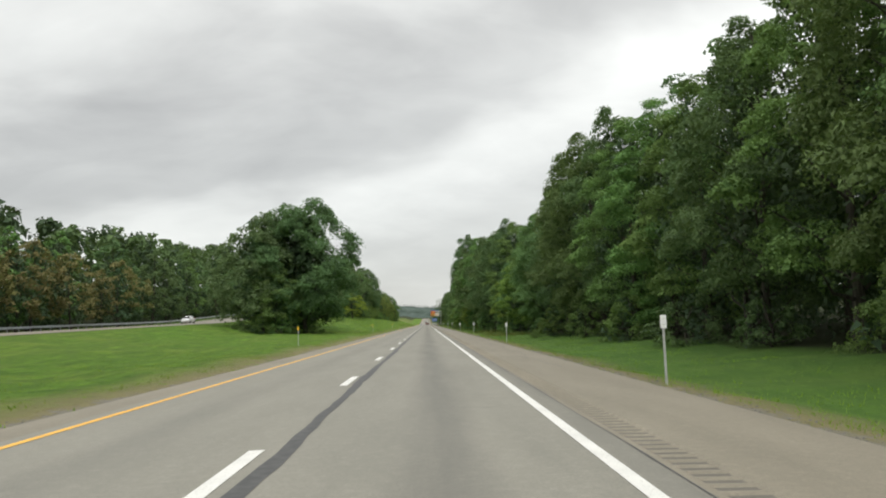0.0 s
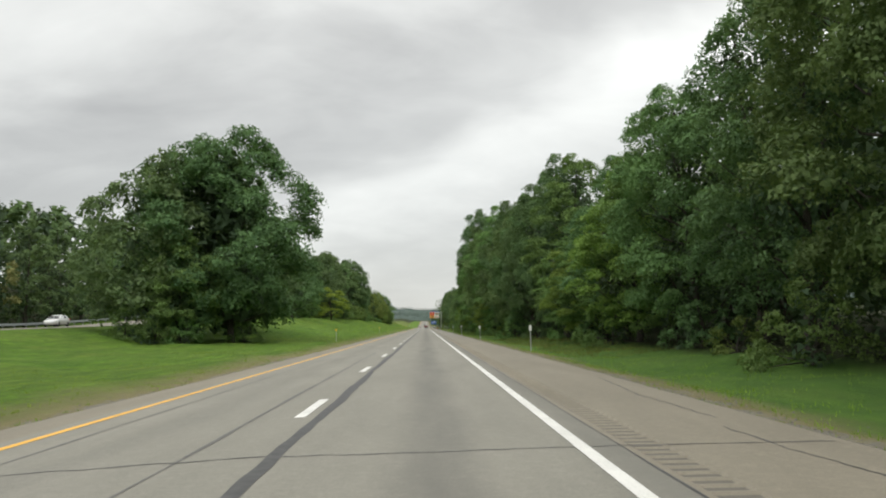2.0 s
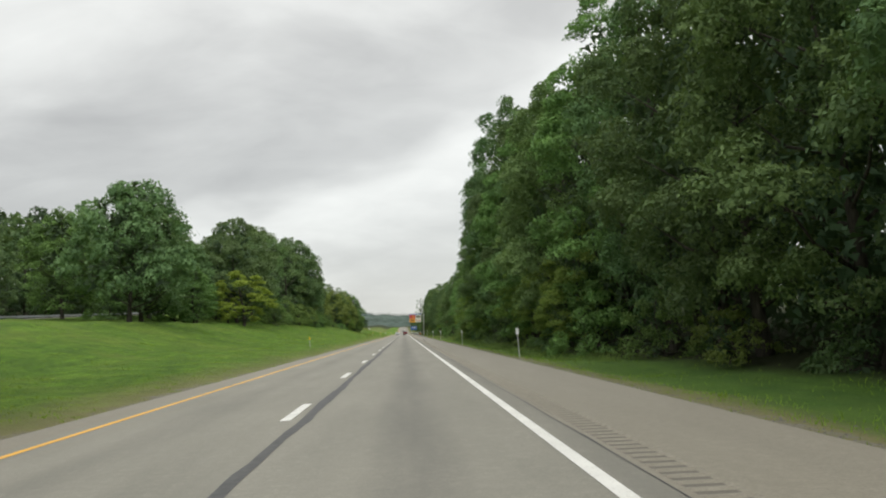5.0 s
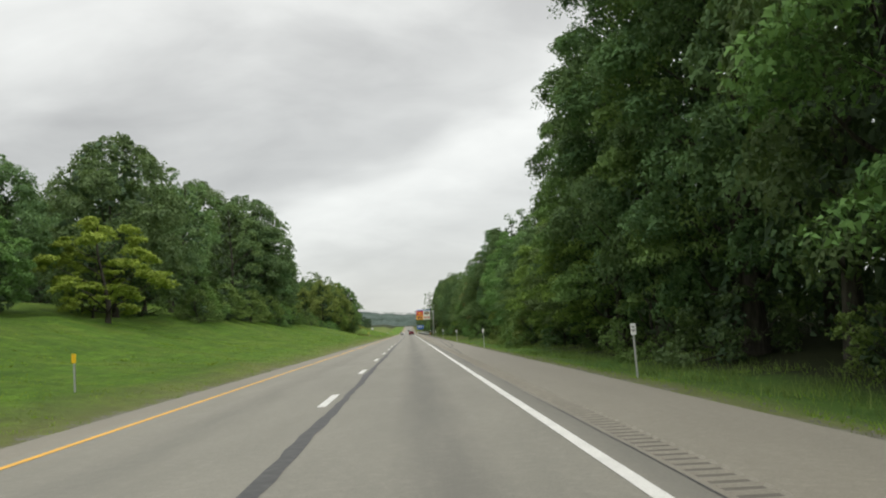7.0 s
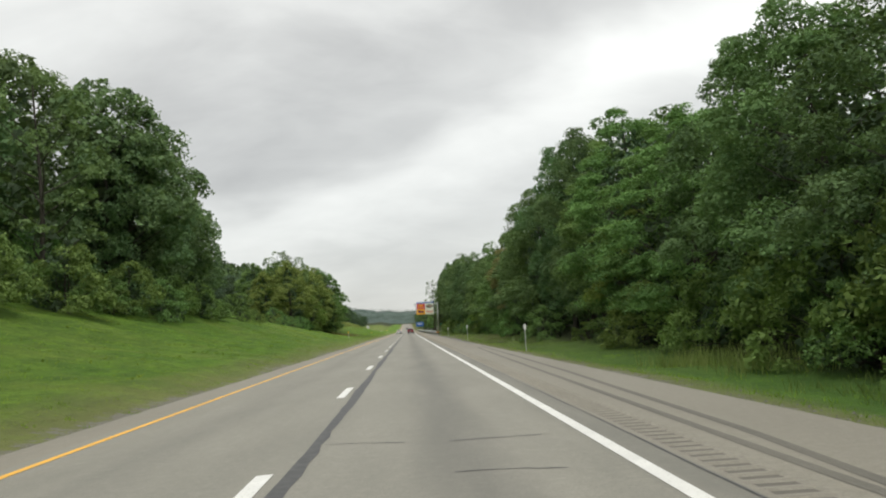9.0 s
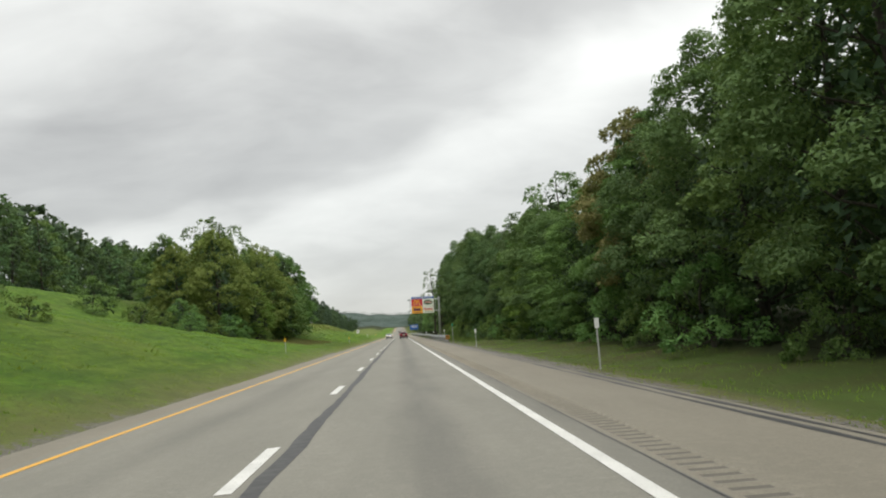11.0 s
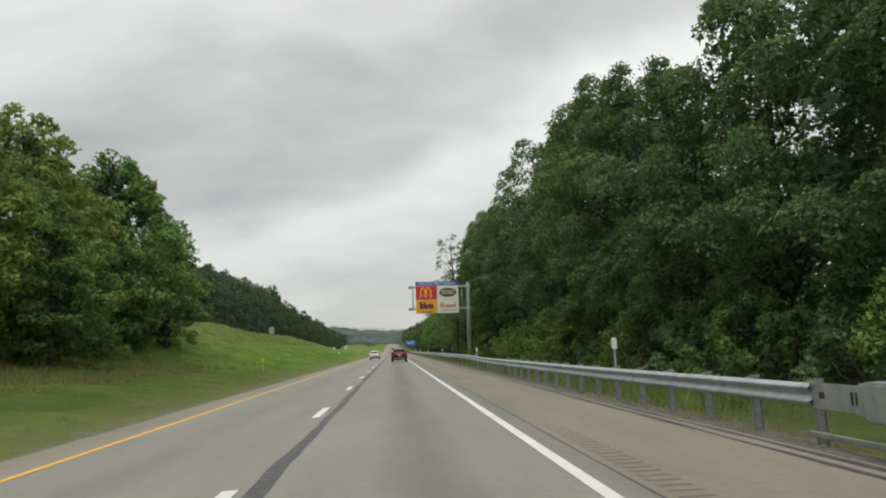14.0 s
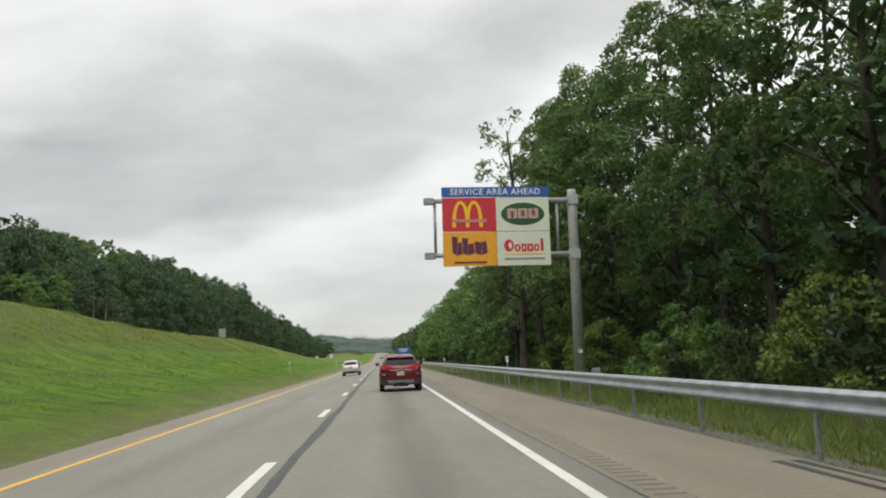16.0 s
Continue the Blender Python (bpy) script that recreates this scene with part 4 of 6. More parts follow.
def wood_line(y):
    """Where the trunks of the front row stand."""
    return float(np.interp(y, WOOD_Y, WOOD_X))


def wood_top(x, y):
    """Height of a tree of the wood's edge at x."""
    return float(np.interp(y, TOP_Y, TOP_Z)) * (x - 1.8) / (wood_line(y) - 2.8) * 0.96


def low_top(y):
    """The lowest top of the front row on the stretch before y: what stands behind keeps under it."""
    return np.minimum(np.minimum(np.interp(y, TOP_Y, TOP_Z), np.interp(y - 8, TOP_Y, TOP_Z)), np.interp(y - 17, TOP_Y, TOP_Z))


r = random.Random(3)
# front row
y = 18.0
while y < 545:
    x = wood_line(y) + r.uniform(-0.8, 1.4)
    tall = wood_top(x, y) * r.uniform(0.90, 1.03) / 17.0
    wide = (0.62 + 0.30 * tall) * r.uniform(0.95, 1.1)
    kinds = (0, 0, 2, 2, 5, 5, 3) if y > 418 else (0, 2, 5, 5, 3, 1, 4) if 130 < y < 175 or 370 < y < 395 else (0, 1, 1, 2, 3, 4, 4)
    key = "edge%d" % r.choice(kinds)
    if y > 462 and r.random() < 0.6:
        key, x = "open", x + 1.0
    G.plant(key, x, y, r.uniform(-22, 22), wide, tall=tall / wide)
    y += r.uniform(5.4, 7.2)
# behind it
y = 16.0
while y < 560:
    x = wood_line(y) + 6.5 + r.uniform(-1.5, 1.5)
    tall = min(float(low_top(y)) * r.uniform(1.12, 1.34), 24) / 22.0
    key = "tall%d" % r.choice((0, 0, 1, 2, 2))
    if y > 440 and r.random() < 0.6:
        y += 5.0
        continue
    G.plant(key, x, y + r.uniform(-1.5, 1.5), r.uniform(0, 360), r.uniform(0.93, 1.07), tall=tall)
    y += r.uniform(6.0, 8.5)
# farther down the road the same wood goes on
y = 548.0
while y < 760:
    for back in (0.0, 9.0):
        key, full = r.choice((("hill2", 22.0), ("hill1", 21.0), ("row0", 18.0), ("row0", 18.0), ("row1", 18.0), ("feather", 16.5), ("hill0", 20.0)))
        h = r.uniform(14.5, 18.0)
        G.plant(key, wood_line(y) + back + r.uniform(-1.5, 2.0), y + r.uniform(-2, 2), r.uniform(0, 360), (h / full) ** 0.6, tall=(h / full) ** 0.4)
    y += r.uniform(7, 10)
for x, y, s in ((12.4, 106, 0.9), (12.2, 119, 0.78), (10.4, 196, 0.72), (10.6, 209, 0.76), (9.8, 187, 0.6), (10.6, 246, 0.9), (11.0, 262, 0.85), (13.0, 305, 0.7), (13.5, 396, 0.85), (14.6, 384, 0.7), (13.8, 545, 0.8)):
    G.plant("yellow_edge", x + 3.0, y, r.uniform(-40, 40), s)
G.plant("rust_edge", 16.6, 362, 0, 0.9, tall=1.1)
G.plant("slim", 10.0, 508.5, 40, 1.04)
G.plant("slim", 12.2, 512, 150, 1.06)
G.plant("feather", 13.4, 530, 250, 0.9)
G.plant("feather", 19.8, 400, 20, 1.06)
G.plant("slim", 21.5, 404, 70, 1.1)
G.plant("feather", 19.6, 378, 200, 0.74, tall=1.16)
G.plant("slim", 18.2, 375, 60, 0.84)
G.plant("slim", 17.2, 274.5, 10, 0.85)
G.plant("slim", 18.8, 278.5, 130, 0.92)
# three high oaks where the wood stands closest
G.plant("high", 14.6, 226.5, 10, 1.0, tall=1.06)
G.plant("high", 14.8, 236, -20, 0.98, tall=0.98)
G.plant("high", 15.0, 246, -5, 0.96, tall=0.86)
# brush along the front
for x, y, s in ((14.5, 405, 0.9), (14.2, 409, 1.0), (13.8, 413, 0.8), (14.4, 417, 1.0), (13.6, 422, 0.9), (15.4, 401, 1.0), (13.8, 427, 1.0), (15.6, 396, 1.1), (13.4, 433, 0.9), (13.6, 439, 1.0), (13.2, 446, 0.9), (15.6, 390, 1.0), (15.8, 384, 1.1), (15.4, 378, 0.9)):
    G.plant("shrub%d" % r.choice((0, 1, 2)), x, y, r.uniform(0, 360), s)
for x, y, s in ((14.2, 262, 0.8), (13.6, 267, 1.0), (12.9, 271, 0.75), (14.4, 273, 1.1), (13.4, 278, 0.85), (14.8, 282, 1.0), (13.9, 288, 0.7), (15.0, 292, 0.9), (14.4, 299, 0.75),
                (12.6, 452, 0.75), (13.2, 457, 0.9), (12.2, 462, 0.7), (13.4, 467, 0.9), (12.8, 473, 0.7), (13.6, 480, 0.8), (12.4, 489, 0.6), (13.4, 503, 0.75), (12.2, 508, 0.7), (15.2, 399, 0.7), (15.0, 411, 0.7), (14.6, 420, 0.8), (14.2, 430, 0.7), (14.0, 441, 0.8)):
    G.plant("thicket", x, y, r.uniform(0, 360), s, 0.2)
y = 2.0
while y < 600:
    x = wood_line(y) - (r.uniform(0.0, 1.2) if 180 < y < 262 else r.uniform(0.6, 3.0))
    G.plant("shrub%d" % r.choice((0, 0, 1, 1, 2)), x, y, r.uniform(0, 360), r.uniform(0.7, 1.15))
    y += r.uniform(7.0, 14.0)

# the median's trees
r = random.Random(8)
G.plant("big", -20.2, 147, 20, 0.95)
for x, y, s, key in ((-28.0, 146, 1.14, "mid"), (-24.5, 142, 0.85, "mid2"), (-29, 158, 1.0, "mid"), (-22, 166, 0.95, "mid"),
                     (-25.0, 221, 1.0, "park"), (-29.5, 244, 0.62, "mid2"), (-27, 254, 0.5, "mid2"), (-31, 262, 0.7, "mid"), (-26.5, 286, 0.82, "mid"), (-30, 238, 0.8, "mid"), (-25.5, 246, 0.52, "mid2"), (-34, 226, 0.75, "mid2"), (-33, 252, 0.9, "mid"),
                     (-26, 274, 0.96, "mid"), (-31, 285, 0.84, "mid"), (-24, 292, 1.0, "feather"), (-28, 300, 1.12, "feather"), (-23, 312, 1.0, "feather"), (-23.4, 326, 1.04, "mid"), (-22.5, 328, 0.78, "mid"),
                     (-25, 338, 0.98, "mid"), (-22, 344, 0.66, "mid"), (-30, 345, 0.95, "mid"), (-33, 318, 0.95, "mid"), (-31.5, 326, 1.1, "mid"),
                     (-22, 424, 0.92, "mid3"), (-18.5, 429, 0.62, "yellow_edge"), (-26.5, 436, 1.08, "feather"), (-23.5, 432, 1.06, "feather"), (-20, 441, 0.86, "mid3"), (-26, 444, 1.06, "mid3"), (-18.5, 452, 0.8, "yellow_edge"), (-22, 456, 1.04, "mid3"), (-19, 464, 0.98, "mid2"),
                     (-18.0, 474, 0.66, "mid2"), (-22, 476, 1.04, "mid2"), (-26, 468, 1.0, "mid2"), (-26.5, 421, 0.74, "mid3"), (-30, 428, 0.78, "mid2"), (-31, 455, 0.9, "mid2"), (-24.0, 462, 0.95, "yellow_edge"), (-16.5, 447, 0.62, "mid2"), (-20.5, 449, 0.75, "feather")):
    G.plant(key, x, y, r.uniform(70, 110) if key == "yellow_edge" else r.uniform(0, 360), s * r.uniform(0.97, 1.03))
G.plant("yellow", -22.6, 263, 30, 1.36, tall=0.76)
G.plant("yellow", -26.2, 270, 130, 0.8)
for x, y, s in ((-26.5, 139, 1.0), (-23, 139.5, 0.8), (-29.5, 141, 1.0), (-19, 147, 0.8), (-17.5, 322, 1.0), (-19.5, 330, 1.1), (-16.5, 348, 0.6), (-18.2, 338, 0.8), (-20, 316, 0.8),
                (-20, 422, 0.9), (-18.5, 434, 1.0), (-17.5, 446, 0.9), (-18, 458, 0.8), (-18.5, 468, 0.8), (-18.5, 476, 0.9), (-23.5, 416, 0.7), (-22.5, 408, 0.7), (-21, 286, 1.0), (-22.5, 292, 1.2), (-20.5, 298, 0.9), (-22, 304, 1.3), (-20.5, 309, 1.1), (-23.5, 313, 1.4), (-19.5, 325, 1.3), (-21.5, 335, 1.4), (-20.5, 341, 1.2), (-17.8, 352, 0.9),
                (-25.5, 281, 1.2), (-30, 276, 1.3), (-28, 245, 1.0), (-31, 233, 1.2), (-17, 357, 0.7), (-24, 352, 1.2), (-17.0, 389, 0.55), (-22, 398, 0.9), (-25, 402, 1.1), (-27.5, 407, 1.2), (-24, 411, 1.1), (-20.5, 405, 0.7), (-21, 413, 1.0), (-19.5, 418, 0.9), (-29, 400, 1.2)):
    G.plant(r.choice(("shrub1", "shrub1", "shrub2")), x, y, r.uniform(0, 360), s)

for x, y, s in ((-19.2, 318, 0.9), (-18.6, 327, 0.8), (-20.2, 309, 1.0), (-21.2, 299, 1.0), (-18.4, 336, 0.8), (-22.0, 290, 0.9)):
    G.plant("thicket", x, y, r.uniform(0, 360), s, 0.2)

# the hillside wood beyond the far carriageway: its front trees, then the mass behind them
SLOPE_Y = [500, 560, 590, 613, 627, 645, 687, 713, 740, 777, 800, 824, 834, 882, 953, 1058, 1190]
SLOPE_H = [15, 17, 19.8, 22, 20, 21.5, 26, 27, 26.8, 30, 32, 33.5, 27.5, 26.5, 25.5, 24, 20]
y = 500.0
while y < 1190:
    h = float(np.interp(y, SLOPE_Y, SLOPE_H)) * r.uniform(0.90, 1.03)
    wide = (h / 22.0) ** 0.6 * r.uniform(0.92, 1.1)
    G.plant("slope%d" % r.choice((0, 0, 1, 2, 3)), -57.5 + r.uniform(-3.6, 2.6), y, r.uniform(0, 360), wide, tall=h / 22.0 / wide)
    y += r.uniform(6.0, 8.5) if y < 720 else r.uniform(9.0, 13.0)
for x, y, s, h in ((-53.0, 600.5, 1.0, 1.0), (-53.4, 626.5, 0.9, 1.0), (-53.2, 618, 0.8, 0.9), (-53.4, 636, 0.75, 0.9)):
    G.plant("pale", x, y, r.uniform(0, 360), s, tall=h)
for x, y, s in ((-53.0, 596, 0.82), (-52.5, 588.5, 0.66), (-52.5, 583, 0.6)):
    G.plant("mid2", x, y, r.uniform(0, 360), s)
y = 60.0
while y < 497:
    key = "hill%d" % r.choice((0, 0, 1, 1, 2))
    if y < 170 and r.random() < 0.35:
        key = "rusty"
    G.plant(key, -57.5 + r.uniform(-2.5, 2.5), y, r.uniform(0, 360), r.uniform(0.62, 0.74) if y < 150 else r.uniform(0.72, 0.9), tall=r.uniform(0.92, 1.05))
    y += r.uniform(6.4, 8.6)


for x, y, s in ((-54.5, 112, 0.8), (-55.5, 119, 0.95), (-54.0, 127, 0.85), (-56.0, 104, 0.9)):
    G.plant("rusty", x, y, r.uniform(0, 360), s)


def tree_mass(name, spots, mat, label, seed, leaf=1.15):
    """Far trees, too many to count, as one mass of leaf clumps."""
    q = np.random.RandomState(seed)
    cs, rs = [], []
    for x, yy, h, rad in spots:
        z0 = float(land(x, yy))
        for _ in range(26):
            u = q.rand() ** 0.8
            a, env = q.uniform(0, 6.28), rad * float(np.interp(u, *PROFILE["oak"]))
            cs.append((x + env * math.cos(a) * q.uniform(0.4, 1), yy + env * math.sin(a) * q.uniform(0.4, 1), z0 + 1 + (h - 1) * u))
            rs.append(q.uniform(1.3, 2.3))
    return tagged(new(name, leaf_mesh(name, [leaf_array(cs, rs, 15, leaf * 1.1, seed)], mat)), label, "woodland", kind="stuff")


spots = [[], []]
y = 60.0
while y < 1400:
    for back in ((11, 22, 34) if y < 480 else (11, 22, 34, 48)):
        spots[r.random() < 0.45].append((-57.5 - back + r.uniform(-3, 3), y + r.uniform(-3, 3), r.uniform(14, 18) if y > 500 else r.uniform(16, 20), r.uniform(4.5, 6)))
    y += r.uniform(10, 13) if y < 800 else r.uniform(14, 19)
y = 4.0
while y < 1400:
    for back in ((16, 25) if y < 760 else (0, 9, 18)):
        spots[r.random() < 0.45].append((wood_line(y) + back + r.uniform(-2, 2), y + r.uniform(-3, 3), float(low_top(y)) * (0.75 if y > 432 else r.uniform(1.0, 1.2)) if y < 640 else r.uniform(12, 16), r.uniform(4.5, 5.5)))
    y += r.uniform(9, 13)
# the darker mass carries the wood's shade in its leaf colour
tree_mass("dark_woodland", spots[0], SHADED, "dense woodland behind the front trees, leaves coloured shade-dark", 71)
tree_mass("green_woodland", spots[1], OAK, "dense mid-green woodland behind the front trees", 72)


def wood_floor(name, x0, x1, y0, y1, z1, count, seed, label, leaf=0.26, row=(WOOD_Y, WOOD_X)):
    """The undergrowth inside a wood, its dimness put into the leaf colour."""
    q = np.random.RandomState(seed)
    yy = q.uniform(y0, y1, count)
    x = np.interp(yy, *row) + x0 + (x1 - x0) * q.rand(count) ** 1.4
    z = land(x, yy) + q.rand(count) ** 1.2 * z1
    return tagged(new(name, leaf_mesh(name, [leaf_array(np.stack([x, yy, z], 1), q.uniform(0.8, 1.5, count), 18, leaf * 1.12, seed)], SHADED)), label, "undergrowth", kind="stuff")


wood_floor("wood_undergrowth", 0.8, 14, 15, 600, 5.5, 4200, 5, "undergrowth of the roadside wood, leaves coloured shade-dark")
wood_floor("hillside_undergrowth", -1.0, -6.0, 60, 800, 8.0, 1500, 6, "undergrowth along the hillside wood, leaves coloured shade-dark", 0.6, ([0, 800], [-55.5, -55.5]))
wood_floor("far_undergrowth", -1.0, -14.0, 800, 1450, 12.0, 1000, 16, "undergrowth of the distant hillside wood, leaves coloured shade-dark", 1.3, ([0, 800], [-55.5, -55.5]))
wood_floor("far_undergrowth", 0.5, 14.0, 740, 1450, 11.0, 1000, 17, "undergrowth of the distant roadside wood, leaves coloured shade-dark", 1.3)


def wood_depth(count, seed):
    """The body of the wood behind its front rows, its shade put into the leaf colour."""
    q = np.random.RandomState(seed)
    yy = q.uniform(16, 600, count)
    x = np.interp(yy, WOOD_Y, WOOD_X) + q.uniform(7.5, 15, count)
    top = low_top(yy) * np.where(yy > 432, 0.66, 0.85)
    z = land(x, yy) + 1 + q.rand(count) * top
    return tagged(new("wood_depth", leaf_mesh("wood_depth", [leaf_array(np.stack([x, yy, z], 1), q.uniform(1.2, 2.2, count), 15, 0.62, seed)], SHADED)), "dense foliage inside the roadside wood, coloured shade-dark", "woodland", kind="stuff")


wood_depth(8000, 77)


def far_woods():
    """Wooded ridges closing the view, the haze before them put into their colour."""
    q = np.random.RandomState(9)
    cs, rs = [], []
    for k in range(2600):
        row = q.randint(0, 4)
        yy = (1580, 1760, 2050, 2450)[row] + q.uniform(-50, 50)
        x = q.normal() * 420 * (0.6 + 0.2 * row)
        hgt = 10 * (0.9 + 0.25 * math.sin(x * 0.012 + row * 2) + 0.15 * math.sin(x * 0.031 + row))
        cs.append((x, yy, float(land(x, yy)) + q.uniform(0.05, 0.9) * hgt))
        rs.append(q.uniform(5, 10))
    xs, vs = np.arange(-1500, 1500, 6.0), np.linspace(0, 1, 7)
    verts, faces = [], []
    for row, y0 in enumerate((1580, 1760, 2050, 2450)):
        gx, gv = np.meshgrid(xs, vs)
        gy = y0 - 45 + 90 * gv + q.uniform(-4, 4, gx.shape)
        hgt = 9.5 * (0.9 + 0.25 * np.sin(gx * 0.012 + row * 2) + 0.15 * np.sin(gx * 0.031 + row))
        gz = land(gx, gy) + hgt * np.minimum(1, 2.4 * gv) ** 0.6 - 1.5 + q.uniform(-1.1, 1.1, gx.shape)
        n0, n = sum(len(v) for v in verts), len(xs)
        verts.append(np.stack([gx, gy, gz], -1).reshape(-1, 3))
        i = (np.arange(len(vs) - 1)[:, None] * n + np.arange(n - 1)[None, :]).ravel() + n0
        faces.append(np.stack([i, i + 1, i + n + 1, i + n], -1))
    tagged(new("far_canopy", fast_mesh("far_canopy", np.concatenate(verts), np.concatenate(faces), HAZED, True)), "canopy of the wooded ridges on the skyline, tinted grey-green for haze", "woodland", kind="stuff")
    return tagged(new("far_woods", leaf_mesh("far_woods", [leaf_array(cs, rs, 60, 0.9, 10)], HAZED)), "wooded ridges on the skyline, haze put into the leaf colour", "woodland", kind="stuff")


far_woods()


# ---- grass and weeds ----


def blades(name, spots, low, high, width, mat, label, seed, lean=0.5):
    """Upright grass blades, one thin triangle each, rooted at the given (x, y) places."""
    q = np.random.RandomState(seed)
    x, yy = spots
    n = len(x)
    z = land(x, yy) - 0.02
    h = q.uniform(low, high, n) * (0.6 + 0.4 * q.rand(n))
    a = q.uniform(0, 6.283, n)
    w = width * q.uniform(0.6, 1.4, n)
    dx, dy = np.cos(a) * w, np.sin(a) * w
    tx, ty = q.normal(size=n) * h * lean, q.normal(size=n) * h * lean
    v = np.stack([np.stack([x - dx, yy - dy, z], 1), np.stack([x + dx, yy + dy, z], 1), np.stack([x + tx, yy + ty, z + h], 1)], 1).reshape(-1, 3)
    return tagged(new(name, fast_mesh(name, v, np.arange(len(v)).reshape(-1, 3), mat)), label, "grass", kind="stuff")


def scatter(count, x0, x1, y0, y1, seed, clump=0.0, edge=0.0):
    """Random places in a strip, drawn together in clumps and thicker towards its first side."""
    q = np.random.RandomState(seed)
    u = q.rand(count) ** (1 + edge)
    x, yy = x0 + (x1 - x0) * u, q.uniform(y0, y1, count)
    if clump:
        k = max(1, count // 14)
        cx, cy = x[:k], yy[:k]
        i = q.randint(0, k, count)
        x, yy = cx[i] + q.normal(size=count) * clump, cy[i] + q.normal(size=count) * clump
    lo, hi = min(x0, x1), max(x0, x1)
    return np.clip(x, lo, hi), yy


blades("median_grass", scatter(38000, -6.2, -16, 0, 545, 1, 0.6, 0.4), 0.05, 0.13, 0.014, LAWN, "short mown grass of the median with ragged edge", 11)
blades("verge_grass", scatter(38000, 7.6, 14.0, 0, 540, 2, 0.5, 0.2), 0.06, 0.18, 0.014, LAWN, "grass of the roadside verge with ragged edge", 12)
blades("verge_tufts", scatter(22000, 6.85, 8.2, 0, 540, 3, 0.22, 0.4), 0.04, 0.11, 0.009, LAWN, "straggling grass tufts along the pavement", 13, 0.35)
blades("median_tufts", scatter(9000, -5.0, -6.7, 0, 540, 4, 0.12, 0.2), 0.05, 0.13, 0.016, LAWN, "grass tufts along the median shoulder", 14, 0.35)
blades("seeding_grass", scatter(10000, 9.8, 15.0, 96, 150, 5, 0.3), 0.12, 0.40, 0.012, REED, "brownish seeding grass before the wood", 15, 0.25)
blades("rail_weeds", scatter(9000, 7.5, 9.2, 420, 540, 6, 0.25), 0.10, 0.36, 0.014, REED, "green weeds behind the guard rail", 16, 0.45)
blades("tall_weeds", scatter(9000, 9.2, 12.5, 420, 540, 41, 0.3), 0.3, 0.9, 0.016, BRUSH, "tall green weeds before the wood", 42, 0.4)
blades("reed_clump", scatter(900, 10.2, 12.6, 277, 287, 7, 0.5), 0.4, 1.1, 0.014, REED, "clump of tall pale reeds on the verge", 17, 0.2)
blades("bank_grass", scatter(26000, -9, -23, 150, 420, 8, 0.25), 0.05, 0.14, 0.02, LAWN, "uneven mown grass of the bank", 18, 0.9)
blades("bank_grass", scatter(20000, -8, -24, 462, 600, 9, 0.22), 0.06, 0.18, 0.022, LAWN, "uneven mown grass of the bank", 19, 0.9)
blades("bank_weeds", scatter(3500, -8, -22, 225, 420, 23, 0.6), 0.06, 0.16, 0.05, LAWN, "darker weed patches in the grass bank", 24, 0.9)
blades("rough_grass", scatter(9000, 9.2, 13.5, 175, 275, 31, 0.3), 0.15, 0.45, 0.016, BRUSH, "rough uncut grass under the wood's edge", 32, 0.4)
blades("brown_weeds", scatter(9000, -10.5, -18, 424, 464, 33, 0.35), 0.12, 0.45, 0.018, RUSTY, "brownish weeds at the foot of the bank's trees", 34, 0.4)
blades("bank_tussocks", scatter(6000, -9, -18, 462, 580, 51, 0.22), 0.10, 0.26, 0.022, BRUSH, "dark uneven tussocks on the mown bank", 52, 0.8)
blades("crest_grass", scatter(26000, -17.0, -30, 472, 610, 10, 0.8), 0.12, 0.34, 0.020, STRAW, "tall straw-coloured grass on the bank's crest", 20, 0.25)


def gravel(name, x0, x1, y0, y1, count, seed, label):
    """Loose stones: small flattened octahedra."""
    q = np.random.RandomState(seed)
    u = np.abs(q.normal(size=count)) * 0.36
    x, yy = x0 + (x1 - x0) * np.clip(u, 0, 1), q.uniform(y0, y1, count)
    z = np.maximum(land(x, yy), -0.21) + 0.01
    r = q.uniform(0.010, 0.034, count)
    d = np.array([[1, 0, 0], [0, 1, 0], [-1, 0, 0], [0, -1, 0], [0, 0, 0.6], [0, 0, -0.6]])
    jit = 1 + 0.5 * (q.rand(count, 6, 1) - 0.5)
    v = (np.stack([x, yy, z], 1)[:, None, :] + d[None] * r[:, None, None] * jit).reshape(-1, 3)
    f = np.array([[0, 1, 4], [1, 2, 4], [2, 3, 4], [3, 0, 4]])
    faces = (np.arange(count)[:, None, None] * 6 + f[None]).reshape(-1, 3)
    return tagged(new(name, fast_mesh(name, v, faces, STONE)), label, "gravel", kind="stuff")


gravel("verge_gravel", 6.78, 7.8, 0, 540, 7000, 21, "loose grey gravel along the edge of the shoulder")
gravel("rail_gravel", 6.78, 8.6, 345, 520, 6000, 23, "coarse grey gravel under the guard rail")
gravel("median_gravel", -4.89, -5.7, 0, 540, 3500, 22, "loose gravel along the median shoulder")

# ---- roadside things ----


def plate(name, w, h, d, mat, parent, y=0.0, x=0.0, z=0.0, label="", bevel=0.01):
    """A flat panel facing back along the road, its centre at (x, y, z)."""
    bm = bmesh.new()
    box(bm, x, y, z, w, d, h, bevel)
    return part(name, bm, mat, parent, label)


